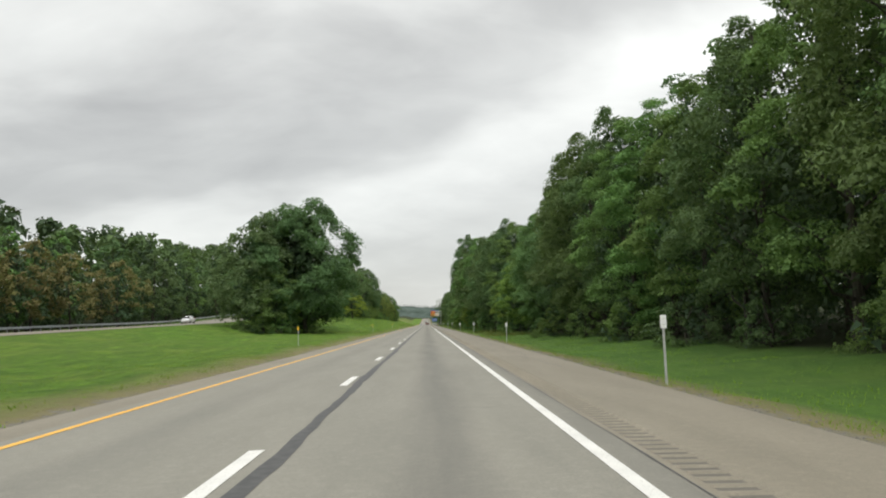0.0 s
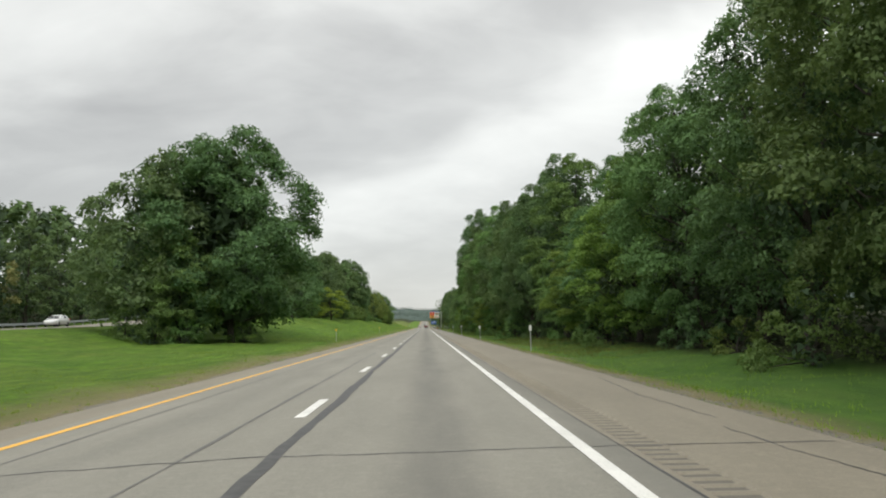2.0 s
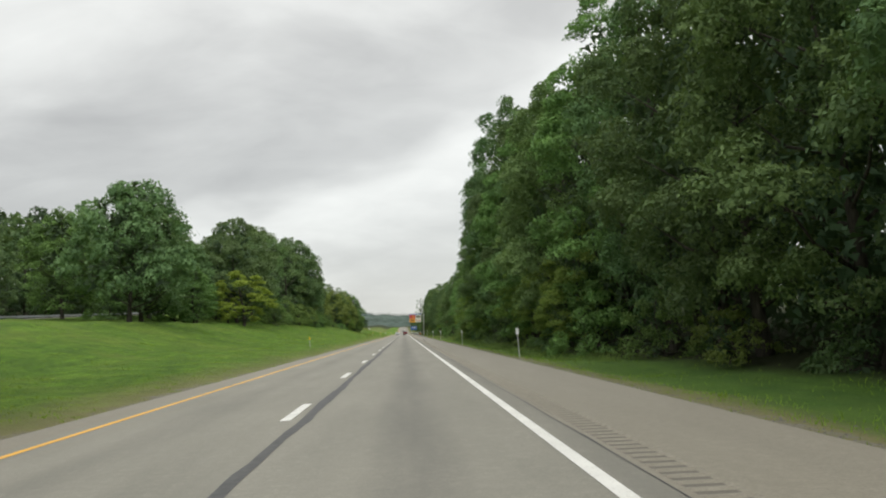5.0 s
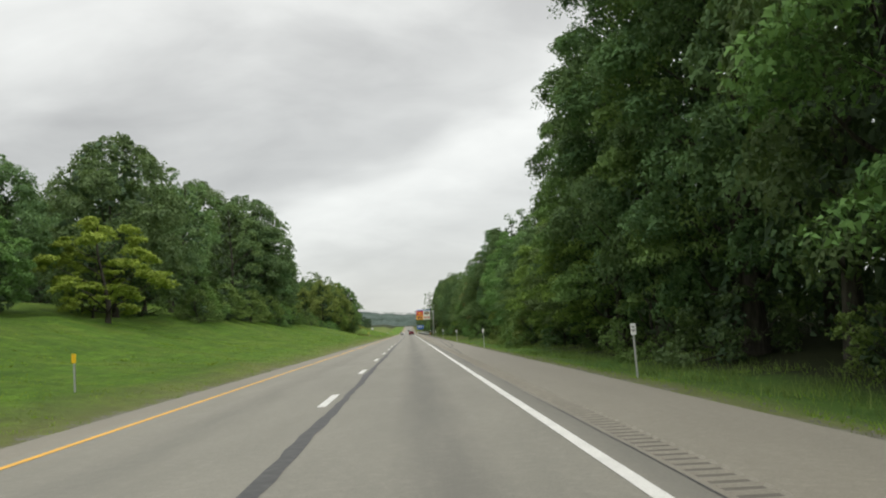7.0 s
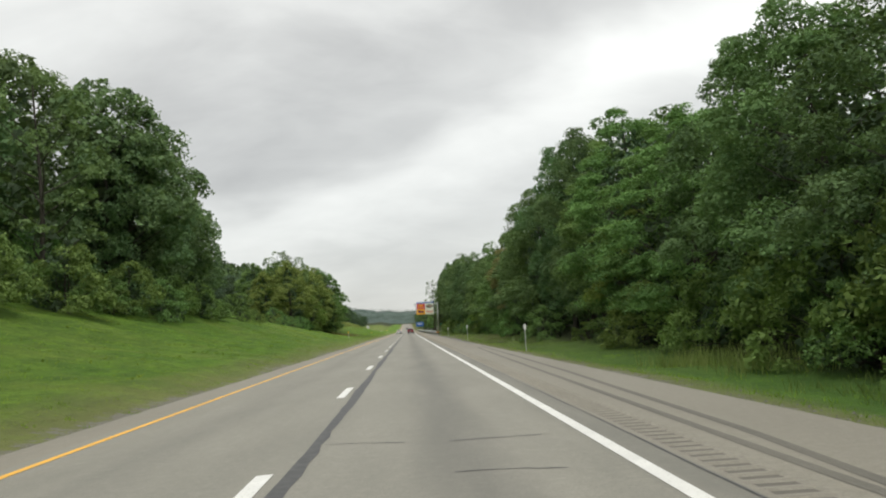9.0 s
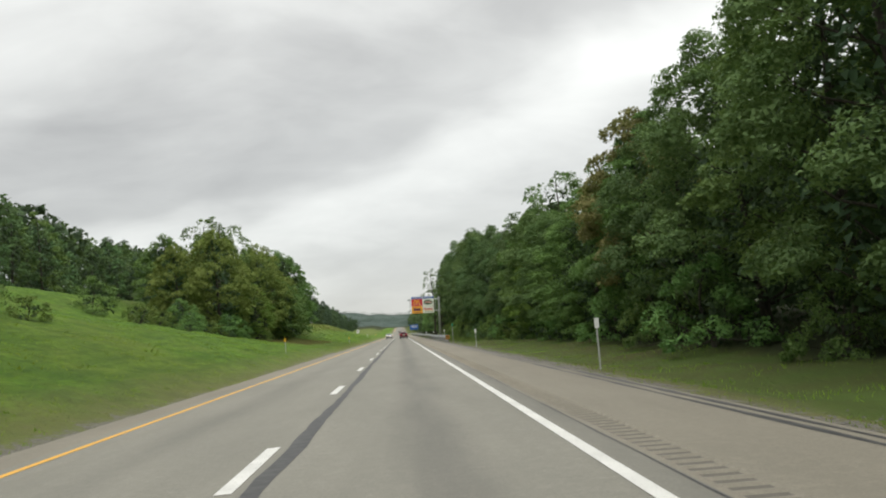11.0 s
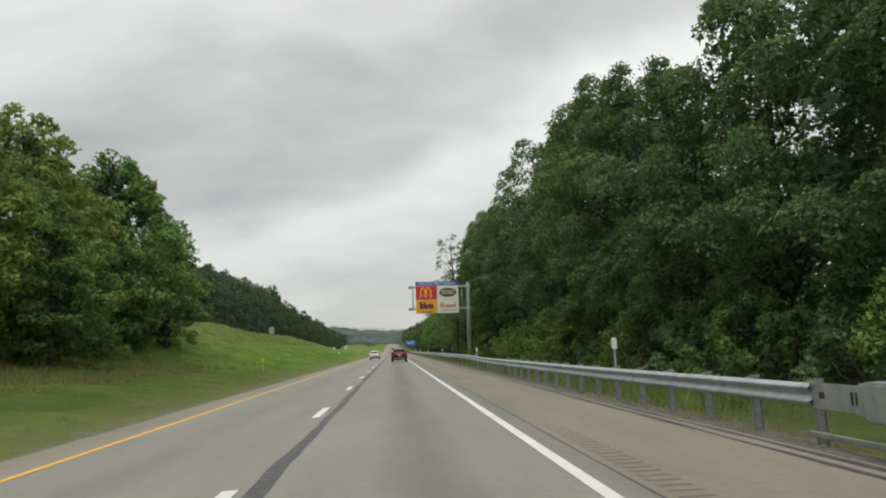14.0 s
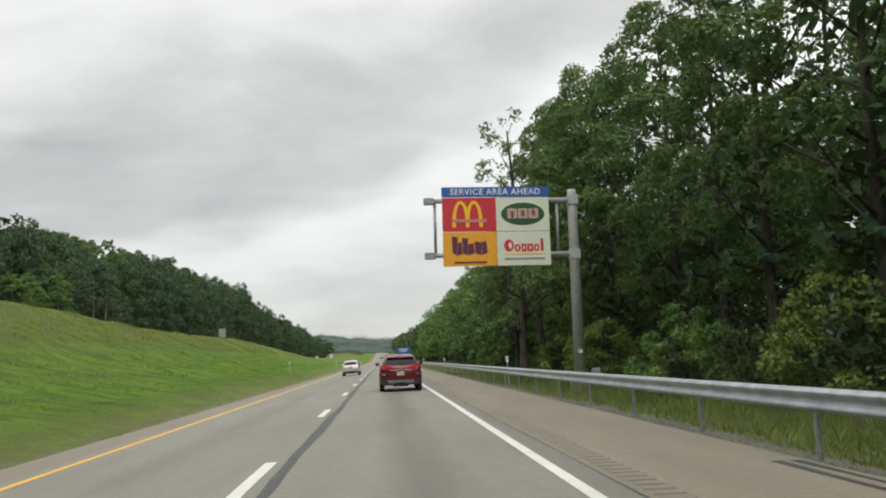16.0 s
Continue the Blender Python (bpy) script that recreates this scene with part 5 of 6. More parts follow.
def delineator(x, y, yellow, lean, marked=False, lift=0.06):
    colour = "yellow" if yellow else "white"
    ob = new("delineator")
    ob.matrix_basis = pose(x, y, float(land(x, y)) + lift, lean, lean * 0.6, 0)
    bm = bmesh.new()
    for sx in (-0.021, 0.021):
        box(bm, sx, 0.012, 0.48, 0.007, 0.026, 1.56)
    box(bm, 0, 0, 0.48, 0.042, 0.007, 1.56)
    part("post", bm, POST_ALU, ob, "galvanised channel post")
    plate("reflector", 0.12 if yellow else 0.14, 0.26 if yellow else 0.30, 0.012, SIGN_YELLOW if yellow else SIGN_WHITE, ob, -0.02, 0, 1.20)
    if marked:
        plate("route_bar", 0.06, 0.03, 0.004, SIGN_GREEN, ob, -0.029, 0, 1.26, bevel=0)
        plate("route_bar", 0.08, 0.05, 0.004, POST_STEEL, ob, -0.029, 0, 1.17, bevel=0)
    bm = bmesh.new()
    for zz in (1.14, 1.27):
        bmesh.ops.create_cone(bm, cap_ends=True, segments=6, radius1=0.008, radius2=0.008, depth=0.02, matrix=Matrix.Translation((0, -0.03, zz)) @ Matrix.Rotation(math.pi / 2, 4, "X"))
    part("bolt", bm, POST_STEEL, ob)
    return tagged(ob, "%s delineator plate on a thin steel post" % colour, "delineator", "delineators along the road")


r = random.Random(12)
for k in range(-1, 16):
    delineator(7.2 if k < 0 else 7.52 if k == 3 else 7.36 if k == 5 else 7.64, {7: 339.2, 9: 423.75, 10: 459.5}.get(k, 57.9 + 40.1 * k), False, r.uniform(-2, 2), k == 4, {-1: 0.2, 7: 0.2, 9: 0.26}.get(k, 0.06))
for k in (-4, -3, -2, 0, 1, 2, 3, 4):
    delineator(-7.62 if k == -4 else -7.45, 380.2 + 80.1 * k, k != 2, r.uniform(-2, 2), False, 0.06 if k < -2 else -0.32)

# green marker stake by the guard rail's end
stake = new("marker_stake")
stake.matrix_basis = pose(7.9, 411.0, float(land(7.9, 411.0)), 0, 1.0, 0)
part("post", boxes((0, 0, 0.95, 0.06, 0.03, 2.5)), POST_STEEL, stake, "grey steel post")
plate("tip", 0.15, 0.34, 0.02, MARK_GREEN, stake, -0.03, 0, 2.15, "green reflective tip")
tagged(stake, "tall steel stake with a green reflective tip", "marker post")

# ---- guard rail ----
W_BEAM = [(0.0, 0.155), (-0.02, 0.14), (-0.085, 0.115), (-0.095, 0.085), (-0.03, 0.035), (-0.005, 0.0), (-0.03, -0.035), (-0.095, -0.085), (-0.085, -0.115), (-0.02, -0.14), (0.0, -0.155)]


def rail_x(y):
    return 7.12 + 0.2 * float(easing((428 - y) / 16))


def beam_mesh(name, line, thick=0.006):
    verts, faces = [], []
    n = len(W_BEAM)
    for x, y, z in line:
        for dx, dz in W_BEAM:
            verts.append((x + dx, y, z + dz))
        for dx, dz in W_BEAM:
            verts.append((x + dx + thick, y, z + dz))
    m = 2 * n
    for j in range(len(line) - 1):
        for i in range(n - 1):
            a = j * m + i
            faces.append((a, a + 1, a + m + 1, a + m))
            b = a + n
            faces.append((b + m, b + m + 1, b + 1, b))
        faces.append((j * m, j * m + m, j * m + m + n, j * m + n))
        faces.append((j * m + n - 1, j * m + m - 1, j * m + 2 * m - 1, j * m + m + n - 1))
    return mesh_of(name, verts, faces, STEEL, True)


rail = new("guard_rail")
RZ = 0.405


def rail_z(y):
    """The beam's middle rises a little where the slimmer posts begin."""
    return RZ + 0.115 * float(easing((y - 446) / 20))


y = 413.0
while y < 760:
    pts = [(rail_x(y + d), y + d, rail_z(y + d)) for d in (0, 1.27, 2.54, 3.82)]
    hang("beam", beam_mesh("beam", pts), rail)
    y += 3.81
post_mesh = bpy.data.meshes.new("post")
bm = boxes((0.0, 0, 0, 0.012, 0.10, 1.2), (0.12, 0, 0, 0.012, 0.10, 1.2), (0.06, 0, 0, 0.12, 0.01, 1.2))
bm.to_mesh(post_mesh)
bm.free()
post_mesh.materials.append(POST_STEEL)
block_mesh = bpy.data.meshes.new("spacer_block")
bm = boxes((0, 0, 0, 0.07, 0.12, 0.34, 0.01))
bm.to_mesh(block_mesh)
bm.free()
block_mesh.materials.append(POST_STEEL)
# posts stand closer together in one stretch, farther apart after it
post_y = [413.18 + 1.87 * k for k in range(16)] + [442.8 + 0.97 * k for k in range(8)] + [451.5 + 1.9 * k for k in range(5)] + [462.8 + 3.81 * k for k in range(62)]
slim_mesh = bpy.data.meshes.new("slim_post")
bm = boxes((0.0, 0, 0, 0.008, 0.055, 1.1), (0.055, 0, 0, 0.008, 0.055, 1.1), (0.0275, 0, 0, 0.05, 0.008, 1.1))
bm.to_mesh(slim_mesh)
bm.free()
slim_mesh.materials.append(POST_STEEL)
for y in post_y:
    if y > 442:
        p = hang("slim_post", slim_mesh, rail)
        p.matrix_basis = pose(rail_x(y) + 0.02, y, rail_z(y) - 0.44)
        continue
    p = hang("post", post_mesh, rail)
    p.matrix_basis = pose(rail_x(y) + 0.085, y, RZ - 0.40)
    b = hang("spacer_block", block_mesh, rail)
    b.matrix_basis = pose(rail_x(y) + 0.042, y, RZ)
RX = rail_x(411)
part("end_terminal", boxes((RX - 0.03, 412.3, RZ, 0.03, 1.5, 0.34, 0.01)), STEEL, rail, "flat steel end plate with bolt slots")
part("impact_head", boxes((RX - 0.02, 411.25, RZ, 0.30, 0.75, 0.46, 0.03), (RX - 0.02, 411.72, RZ, 0.16, 0.3, 0.40, 0.03)), STEEL, rail, "boxed steel impact head")
for yy, w, h in ((412.75, 0.12, 0.09), (412.05, 0.05, 0.16), (411.95, 0.05, 0.16)):
    part("slot", boxes((RX - 0.047, yy, RZ + 0.01, 0.008, w, h)), CLADDING, rail, "dark slot")
part("end_post", boxes((RX + 0.04, 410.95, RZ - 0.42, 0.14, 0.14, 0.75, 0.015)), WOOD_POST, rail, "short timber end post")
part("anchor_strut", boxes((RX, 412.1, RZ - 0.52, 0.08, 2.3, 0.07, 0.01)), POST_STEEL, rail)
tagged(rail, "galvanised W-beam guard rail on steel posts along the shoulder", "guard rail")

hazard = new("hazard_marker")
hazard.matrix_basis = pose(RX - 0.05, 410.75, RZ - 0.04) @ Matrix.Diagonal((0.86, 1, 0.92, 1))
plate("panel", 0.56, 0.50, 0.012, SIGN_ORANGE, hazard, 0, 0, 0, "orange reflective panel", 0.004)
for k in range(-2, 3):
    c = k * 0.235 + 0.03
    corners = []
    for xx, zz in ((-0.26, -0.26 + c), (-0.26, -0.12 + c), (0.26, 0.40 + c), (0.26, 0.26 + c)):
        corners.append((xx, zz))
    bm = bmesh.new()
    vs = [bm.verts.new((xx, -0.010, zz)) for xx, zz in corners]
    bm.faces.new(vs)
    for co, no in (((0, 0, 0.235), (0, 0, 1)), ((0, 0, -0.235), (0, 0, -1)), ((0.265, 0, 0), (1, 0, 0)), ((-0.265, 0, 0), (-1, 0, 0))):
        if bm.verts:
            bmesh.ops.bisect_plane(bm, geom=bm.verts[:] + bm.edges[:] + bm.faces[:], plane_co=co, plane_no=no, clear_outer=True)
    if len(bm.verts) < 3:
        bm.free()
        continue
    ext = bmesh.ops.extrude_face_region(bm, geom=bm.faces[:])
    bmesh.ops.translate(bm, verts=[v for v in ext["geom"] if isinstance(v, bmesh.types.BMVert)], vec=(0, 0.003, 0))
    part("stripe", bm, SIGN_BLACK, hazard)
tagged(hazard, "black and orange striped hazard board at the rail's end", "hazard marker")

# far guard rail beyond the other carriageway
far_rail = new("far_guard_rail")
ys = np.arange(-40, 640, 12.0)
zz = rolling(ys, OPP_Y, OPP_Z)
for a in range(len(ys) - 1):
    hang("beam", beam_mesh("beam", [(-51.6, ys[a], zz[a] + 0.58), (-51.6, ys[a + 1] + 0.02, zz[a + 1] + 0.58)]), far_rail)
    for f in (0.25, 0.5, 0.75, 1.0):
        p = hang("post", post_mesh, far_rail)
        yy = ys[a] + 12 * f
        p.matrix_basis = pose(-51.75, yy, float(np.interp(yy, ys, zz)) + 0.12)
tagged(far_rail, "pale steel guard rail edging the far carriageway", "guard rail")

# ---- service sign on a cantilever post ----
sign = new("service_sign")
SY = 497.0
sign.matrix_basis = pose(7.0, SY, 0, 0, 2.0, 0)
plate("header", 5.06, 0.48, 0.06, SIGN_BLUE, sign, 0, 0, 8.82, "blue header panel", 0.01)
quads = (("panel", SIGN_RED, -1.265, 7.755, "red panel"), ("panel", SIGN_CREAM, 1.265, 7.755, "cream white panel"),
         ("panel", SIGN_ORANGE, -1.265, 6.135, "orange-yellow panel"), ("panel", SIGN_CREAM, 1.265, 6.135, "cream white panel"))
made = [plate(n, 2.51, 1.60, 0.06, m, sign, 0, x, z, lab) for n, m, x, z, lab in quads]
font = bpy.data.curves.new("header_text", "FONT")
font.body, font.size, font.align_x, font.align_y, font.extrude, font.space_character = "SERVICE AREA AHEAD", 0.40, "CENTER", "CENTER", 0.004, 1.12
font.offset = 0.006
font_ob = bpy.data.objects.new("header_text", font)
scene.collection.objects.link(font_ob)
dg = bpy.context.evaluated_depsgraph_get()
text_me = bpy.data.meshes.new_from_object(font_ob.evaluated_get(dg))
bpy.data.objects.remove(font_ob)
text_me.materials.clear()
text_me.materials.append(SIGN_WHITE)
wide = max(v.co.x for v in text_me.vertices) - min(v.co.x for v in text_me.vertices)
text_ob = hang("header_text", text_me, sign, "white capital lettering")
text_ob.matrix_basis = pose(0, -0.036, 8.82, 90, 0, 0) @ Matrix.Diagonal((4.25 / wide, 1, 1, 1))


def flat_shape(name, pts, mat, parent, y, label="", thick=0.006):
    bm = bmesh.new()
    vs = [bm.verts.new((x, y, z)) for x, z in pts]
    f = bm.faces.new(vs)
    ext = bmesh.ops.extrude_face_region(bm, geom=[f])
    bmesh.ops.translate(bm, verts=[v for v in ext["geom"] if isinstance(v, bmesh.types.BMVert)], vec=(0, thick, 0))
    bmesh.ops.triangulate(bm, faces=[f for f in bm.faces if len(f.verts) > 4])
    bmesh.ops.recalc_face_normals(bm, faces=bm.faces[:])
    return part(name, bm, mat, parent, label)


def arch(cx, z0, w, h, t):
    outer = [(cx + w * math.cos(a), z0 + h * math.sin(a) ** 0.8) for a in np.linspace(math.pi, 0, 17)]
    inner = [(cx + (w - t) * math.cos(a), z0 + (h - t * 0.9) * math.sin(a) ** 0.8) for a in np.linspace(0, math.pi, 17)]
    return outer + inner


def ellipse(cx, cz, a, b, n=40):
    return [(cx + a * math.cos(w), cz + b * math.sin(w)) for w in np.linspace(0, 2 * math.pi, n, endpoint=False)]


flat_shape("emblem_arch", arch(-1.66, 7.16, 0.40, 1.25, 0.17), SIGN_YELLOW, made[0], -0.037, "yellow arch shape")
flat_shape("emblem_arch", arch(-1.03, 7.16, 0.40, 1.25, 0.17), SIGN_YELLOW, made[0], -0.041, "yellow arch shape")
plate("emblem_bar", 1.6, 0.14, 0.006, SIGN_PINK, made[0], -0.047, -1.25, 7.46, bevel=0)
flat_shape("emblem_oval", ellipse(1.265, 7.755, 1.03, 0.54), SIGN_GREEN, made[1], -0.037, "dark green oval")
for k in (-1, 0, 1):
    plate("emblem_bar", 0.44, 0.46, 0.006, SIGN_PALE, made[1], -0.044, 1.265 + k * 0.50, 7.78, bevel=0)
    plate("emblem_bar", 0.30, 0.32, 0.006, SIGN_PINK, made[1], -0.050, 1.265 + k * 0.50, 7.78, bevel=0)
    plate("emblem_bar", 0.10, 0.30, 0.006, SIGN_GREEN, made[1], -0.056, 1.265 + k * 0.50, 7.78 + 0.06 * k, bevel=0)
q = random.Random(4)
for k, (x, z, w, h) in enumerate(((-1.98, 5.93, 0.20, 0.80), (-1.74, 5.80, 0.26, 0.60), (-1.50, 5.90, 0.20, 0.72), (-1.22, 5.78, 0.34, 0.52), (-0.88, 5.80, 0.28, 0.56), (-0.58, 5.84, 0.26, 0.62))):
    t = 0.05 * (-1) ** k
    z += 0.36
    flat_shape("emblem_block", [(x - w / 2, z - h / 2 + t), (x + w / 2, z - h / 2 - t), (x + w / 2 + t, z + h / 2), (x - w / 2 - t * 0.6, z + h / 2 + t)], SIGN_PURPLE, made[2], -0.037)
plate("emblem_bar", 1.5, 0.09, 0.006, SIGN_PURPLE, made[2], -0.037, -1.25, 5.50, bevel=0)
for k, (x, w, h) in enumerate(((0.56, 0.46, 0.58), (0.96, 0.30, 0.36), (1.27, 0.24, 0.36), (1.56, 0.28, 0.36), (1.86, 0.28, 0.36), (2.12, 0.13, 0.60))):
    flat_shape("emblem_block", ellipse(x, 5.98 + h / 2, w / 2, h / 2, 14) if k in (0, 1, 4) else [(x - w / 2, 5.98), (x + w / 2, 5.98), (x + w * 0.46, 5.98 + h), (x - w * 0.5, 5.98 + h)], SIGN_RED, made[3], -0.037)
    if k != 5:
        flat_shape("emblem_gap", ellipse(x + (0.06 if k == 0 else 0.0), 5.98 + h / 2, w / 5.5, h / 4, 12), SIGN_CREAM, made[3], -0.043)
plate("emblem_bar", 1.95, 0.05, 0.006, SIGN_YELLOW, made[3], -0.037, 1.28, 5.86, bevel=0)
plate("emblem_bar", 1.90, 0.10, 0.006, POST_STEEL, made[3], -0.037, 1.28, 5.64, bevel=0)
for z in (8.42, 5.85):
    part("arm", tube([(-3.1, 0.16, z + 0.02), (3.68, 0.16, z)], [0.11, 0.13], 14), ALU, sign, "pale tubular cantilever arm", True)
    part("arm_cap", boxes((-3.12, 0.16, z, 0.5, 0.3, 0.30, 0.03)), POST_STEEL, sign)
for x in (-2.85, 2.95):
    part("brace", tube([(x, 0.2, 5.85), (x, 0.2, 8.42)], [0.07, 0.07], 10), POST_STEEL, sign, "", True)
part("post", tube([(3.68, 0.16, -0.6), (3.68, 0.16, 8.8), (3.68, 0.16, 8.92)], [0.27, 0.21, 0.20], 20), ALU, sign, "tall grey tapered tubular post", True)
for z in (8.42, 5.85):
    part("flange", boxes((3.68, 0.16, z, 0.5, 0.5, 0.5, 0.04)), ALU, sign)
part("foot", tube([(3.68, 0.16, -0.6), (3.68, 0.16, -0.1)], [0.5, 0.5], 20), SHOULDER, sign, "round concrete footing")
part("hand_hole", boxes((3.68, -0.10, 1.3, 0.2, 0.05, 0.14, 0.01)), SIGN_WHITE, sign, "pale cover plate")
tagged(sign, "cantilever service area sign with four coloured panels", "road sign")

cab = new("control_cabinet")
cab.matrix_basis = pose(11.5, 497.4, float(land(11.5, 497.4)))
part("body", boxes((0, 0, 0.75, 0.36, 0.3, 0.6, 0.02)), ALU, cab)
part("post", boxes((0, 0, 0.25, 0.1, 0.1, 0.6)), POST_STEEL, cab)
tagged(cab, "small grey steel cabinet on a post", "utility cabinet")

back = new("median_sign")
back.matrix_basis = pose(-34.0, 645, float(land(-34.0, 645)), 0, 0, 6)
plate("panel", 1.5, 2.0, 0.05, POST_STEEL, back, 0, 0, 2.4, "bare grey back of a sign panel")
for x in (-0.5, 0.5):
    part("post", boxes((x, 0.1, 1.2, 0.10, 0.10, 3.0)), POST_STEEL, back)
tagged(back, "grey sign seen from behind on a grass bank", "road sign")

blue = new("exit_sign")
blue.matrix_basis = pose(9.5, 760, 0)
plate("panel", 4.6, 2.8, 0.05, SIGN_BLUE, blue, 0, 0, 3.9, "blue sign panel")
for x in (-1.5, 1.5):
    part("post", boxes((x, 0.1, 1.7, 0.14, 0.14, 4.4)), POST_STEEL, blue)
plate("text_bar", 3.4, 0.3, 0.01, SIGN_WHITE, blue, -0.035, 0, 4.5, bevel=0)
plate("text_bar", 2.8, 0.3, 0.01, SIGN_WHITE, blue, -0.035, 0, 3.8, bevel=0)
tagged(blue, "distant blue service sign on two posts", "road sign")

# ---- vehicles ----


def loft(rings):
    """A skin through rings of equal length, closed at both ends."""
    bm = bmesh.new()
    vs = [[bm.verts.new(p) for p in ring] for ring in rings]
    n = len(rings[0])
    for a, b in zip(vs, vs[1:]):
        for i in range(n):
            bm.faces.new((a[i], a[(i + 1) % n], b[(i + 1) % n], b[i]))
    bm.faces.new(vs[0][::-1])
    bm.faces.new(vs[-1])
    bmesh.ops.recalc_face_normals(bm, faces=bm.faces[:])
    return bm


def wheel(parent, x, y, rad, width):
    side = 1 if x > 0 else -1
    prof = [(rad * 0.62, -0.5), (rad * 0.93, -0.5), (rad, -0.36), (rad, 0.36), (rad * 0.93, 0.5), (rad * 0.62, 0.5)]
    rings = []
    for k in range(28):
        a = 2 * math.pi * k / 28
        rings.append([(x + t * width, y + q * math.cos(a), rad + q * math.sin(a)) for q, t in prof])
    bm = bmesh.new()
    vs = [[bm.verts.new(p) for p in ring] for ring in rings]
    for k in range(28):
        a, b = vs[k], vs[(k + 1) % 28]
        for i in range(len(prof)):
            j = (i + 1) % len(prof)
            bm.faces.new((a[i], a[j], b[j], b[i]))
    bmesh.ops.recalc_face_normals(bm, faces=bm.faces[:])
    tyre = part("wheel", bm, RUBBER, parent, "black rubber tyre with alloy rim", True)
    bm = bmesh.new()
    turned = Matrix.Translation((x + side * width * 0.36, y, rad)) @ Matrix.Rotation(math.pi / 2, 4, "Y")
    bmesh.ops.create_cone(bm, cap_ends=True, segments=24, radius1=rad * 0.2, radius2=rad * 0.2, depth=0.05, matrix=turned)
    for k in range(5):
        a = 2 * math.pi * k / 5 + 0.3
        m = Matrix.Translation((x + side * width * 0.38, y, rad)) @ Matrix.Rotation(a, 4, "X") @ Matrix.Translation((0, 0, rad * 0.36)) @ Matrix.Diagonal((0.025, rad * 0.16, rad * 0.56, 1))
        bmesh.ops.create_cube(bm, size=1.0, matrix=m)
    part("rim", bm, RIM, tyre, "silver five-spoke alloy rim")
    bm = bmesh.new()
    bmesh.ops.create_cone(bm, cap_ends=True, segments=24, radius1=rad * 0.63, radius2=rad * 0.63, depth=0.03, matrix=Matrix.Translation((x + side * width * 0.2, y, rad)) @ Matrix.Rotation(math.pi / 2, 4, "Y"))
    part("brake_disc", bm, CLADDING, tyre)


def arc_trim(parent, x, y, rad, thick, mat):
    side = 1 if x > 0 else -1
    bm = bmesh.new()
    rows = []
    for k in range(15):
        a = math.pi * (k / 14 * 1.16 - 0.08)
        rows.append([bm.verts.new((x + side * dx, y + q * math.cos(a), rad + q * math.sin(a))) for q, dx in ((rad * 1.06, -0.06), (rad * 1.06, 0.012), (rad * 1.06 + thick, 0.012), (rad * 1.06 + thick, -0.06))])
    for a, b in zip(rows, rows[1:]):
        for i in range(4):
            bm.faces.new((a[i], a[(i + 1) % 4], b[(i + 1) % 4], b[i]))
    bm.faces.new(rows[0])
    bm.faces.new(rows[-1][::-1])
    bmesh.ops.recalc_face_normals(bm, faces=bm.faces[:])
    part("wheel_arch", bm, mat, parent, "", True)


def patch(name, grid, mat, parent, thick=0.012, label=""):
    """A thin curved panel over a grid of points, thickened inwards along its normals."""
    bm = bmesh.new()
    vs = [[bm.verts.new(p) for p in row] for row in grid]
    for a, b in zip(vs, vs[1:]):
        for i in range(len(a) - 1):
            bm.faces.new((a[i], a[i + 1], b[i + 1], b[i]))
    bmesh.ops.recalc_face_normals(bm, faces=bm.faces[:])
    bmesh.ops.solidify(bm, geom=bm.faces[:], thickness=thick)
    return part(name, bm, mat, parent, label, False)


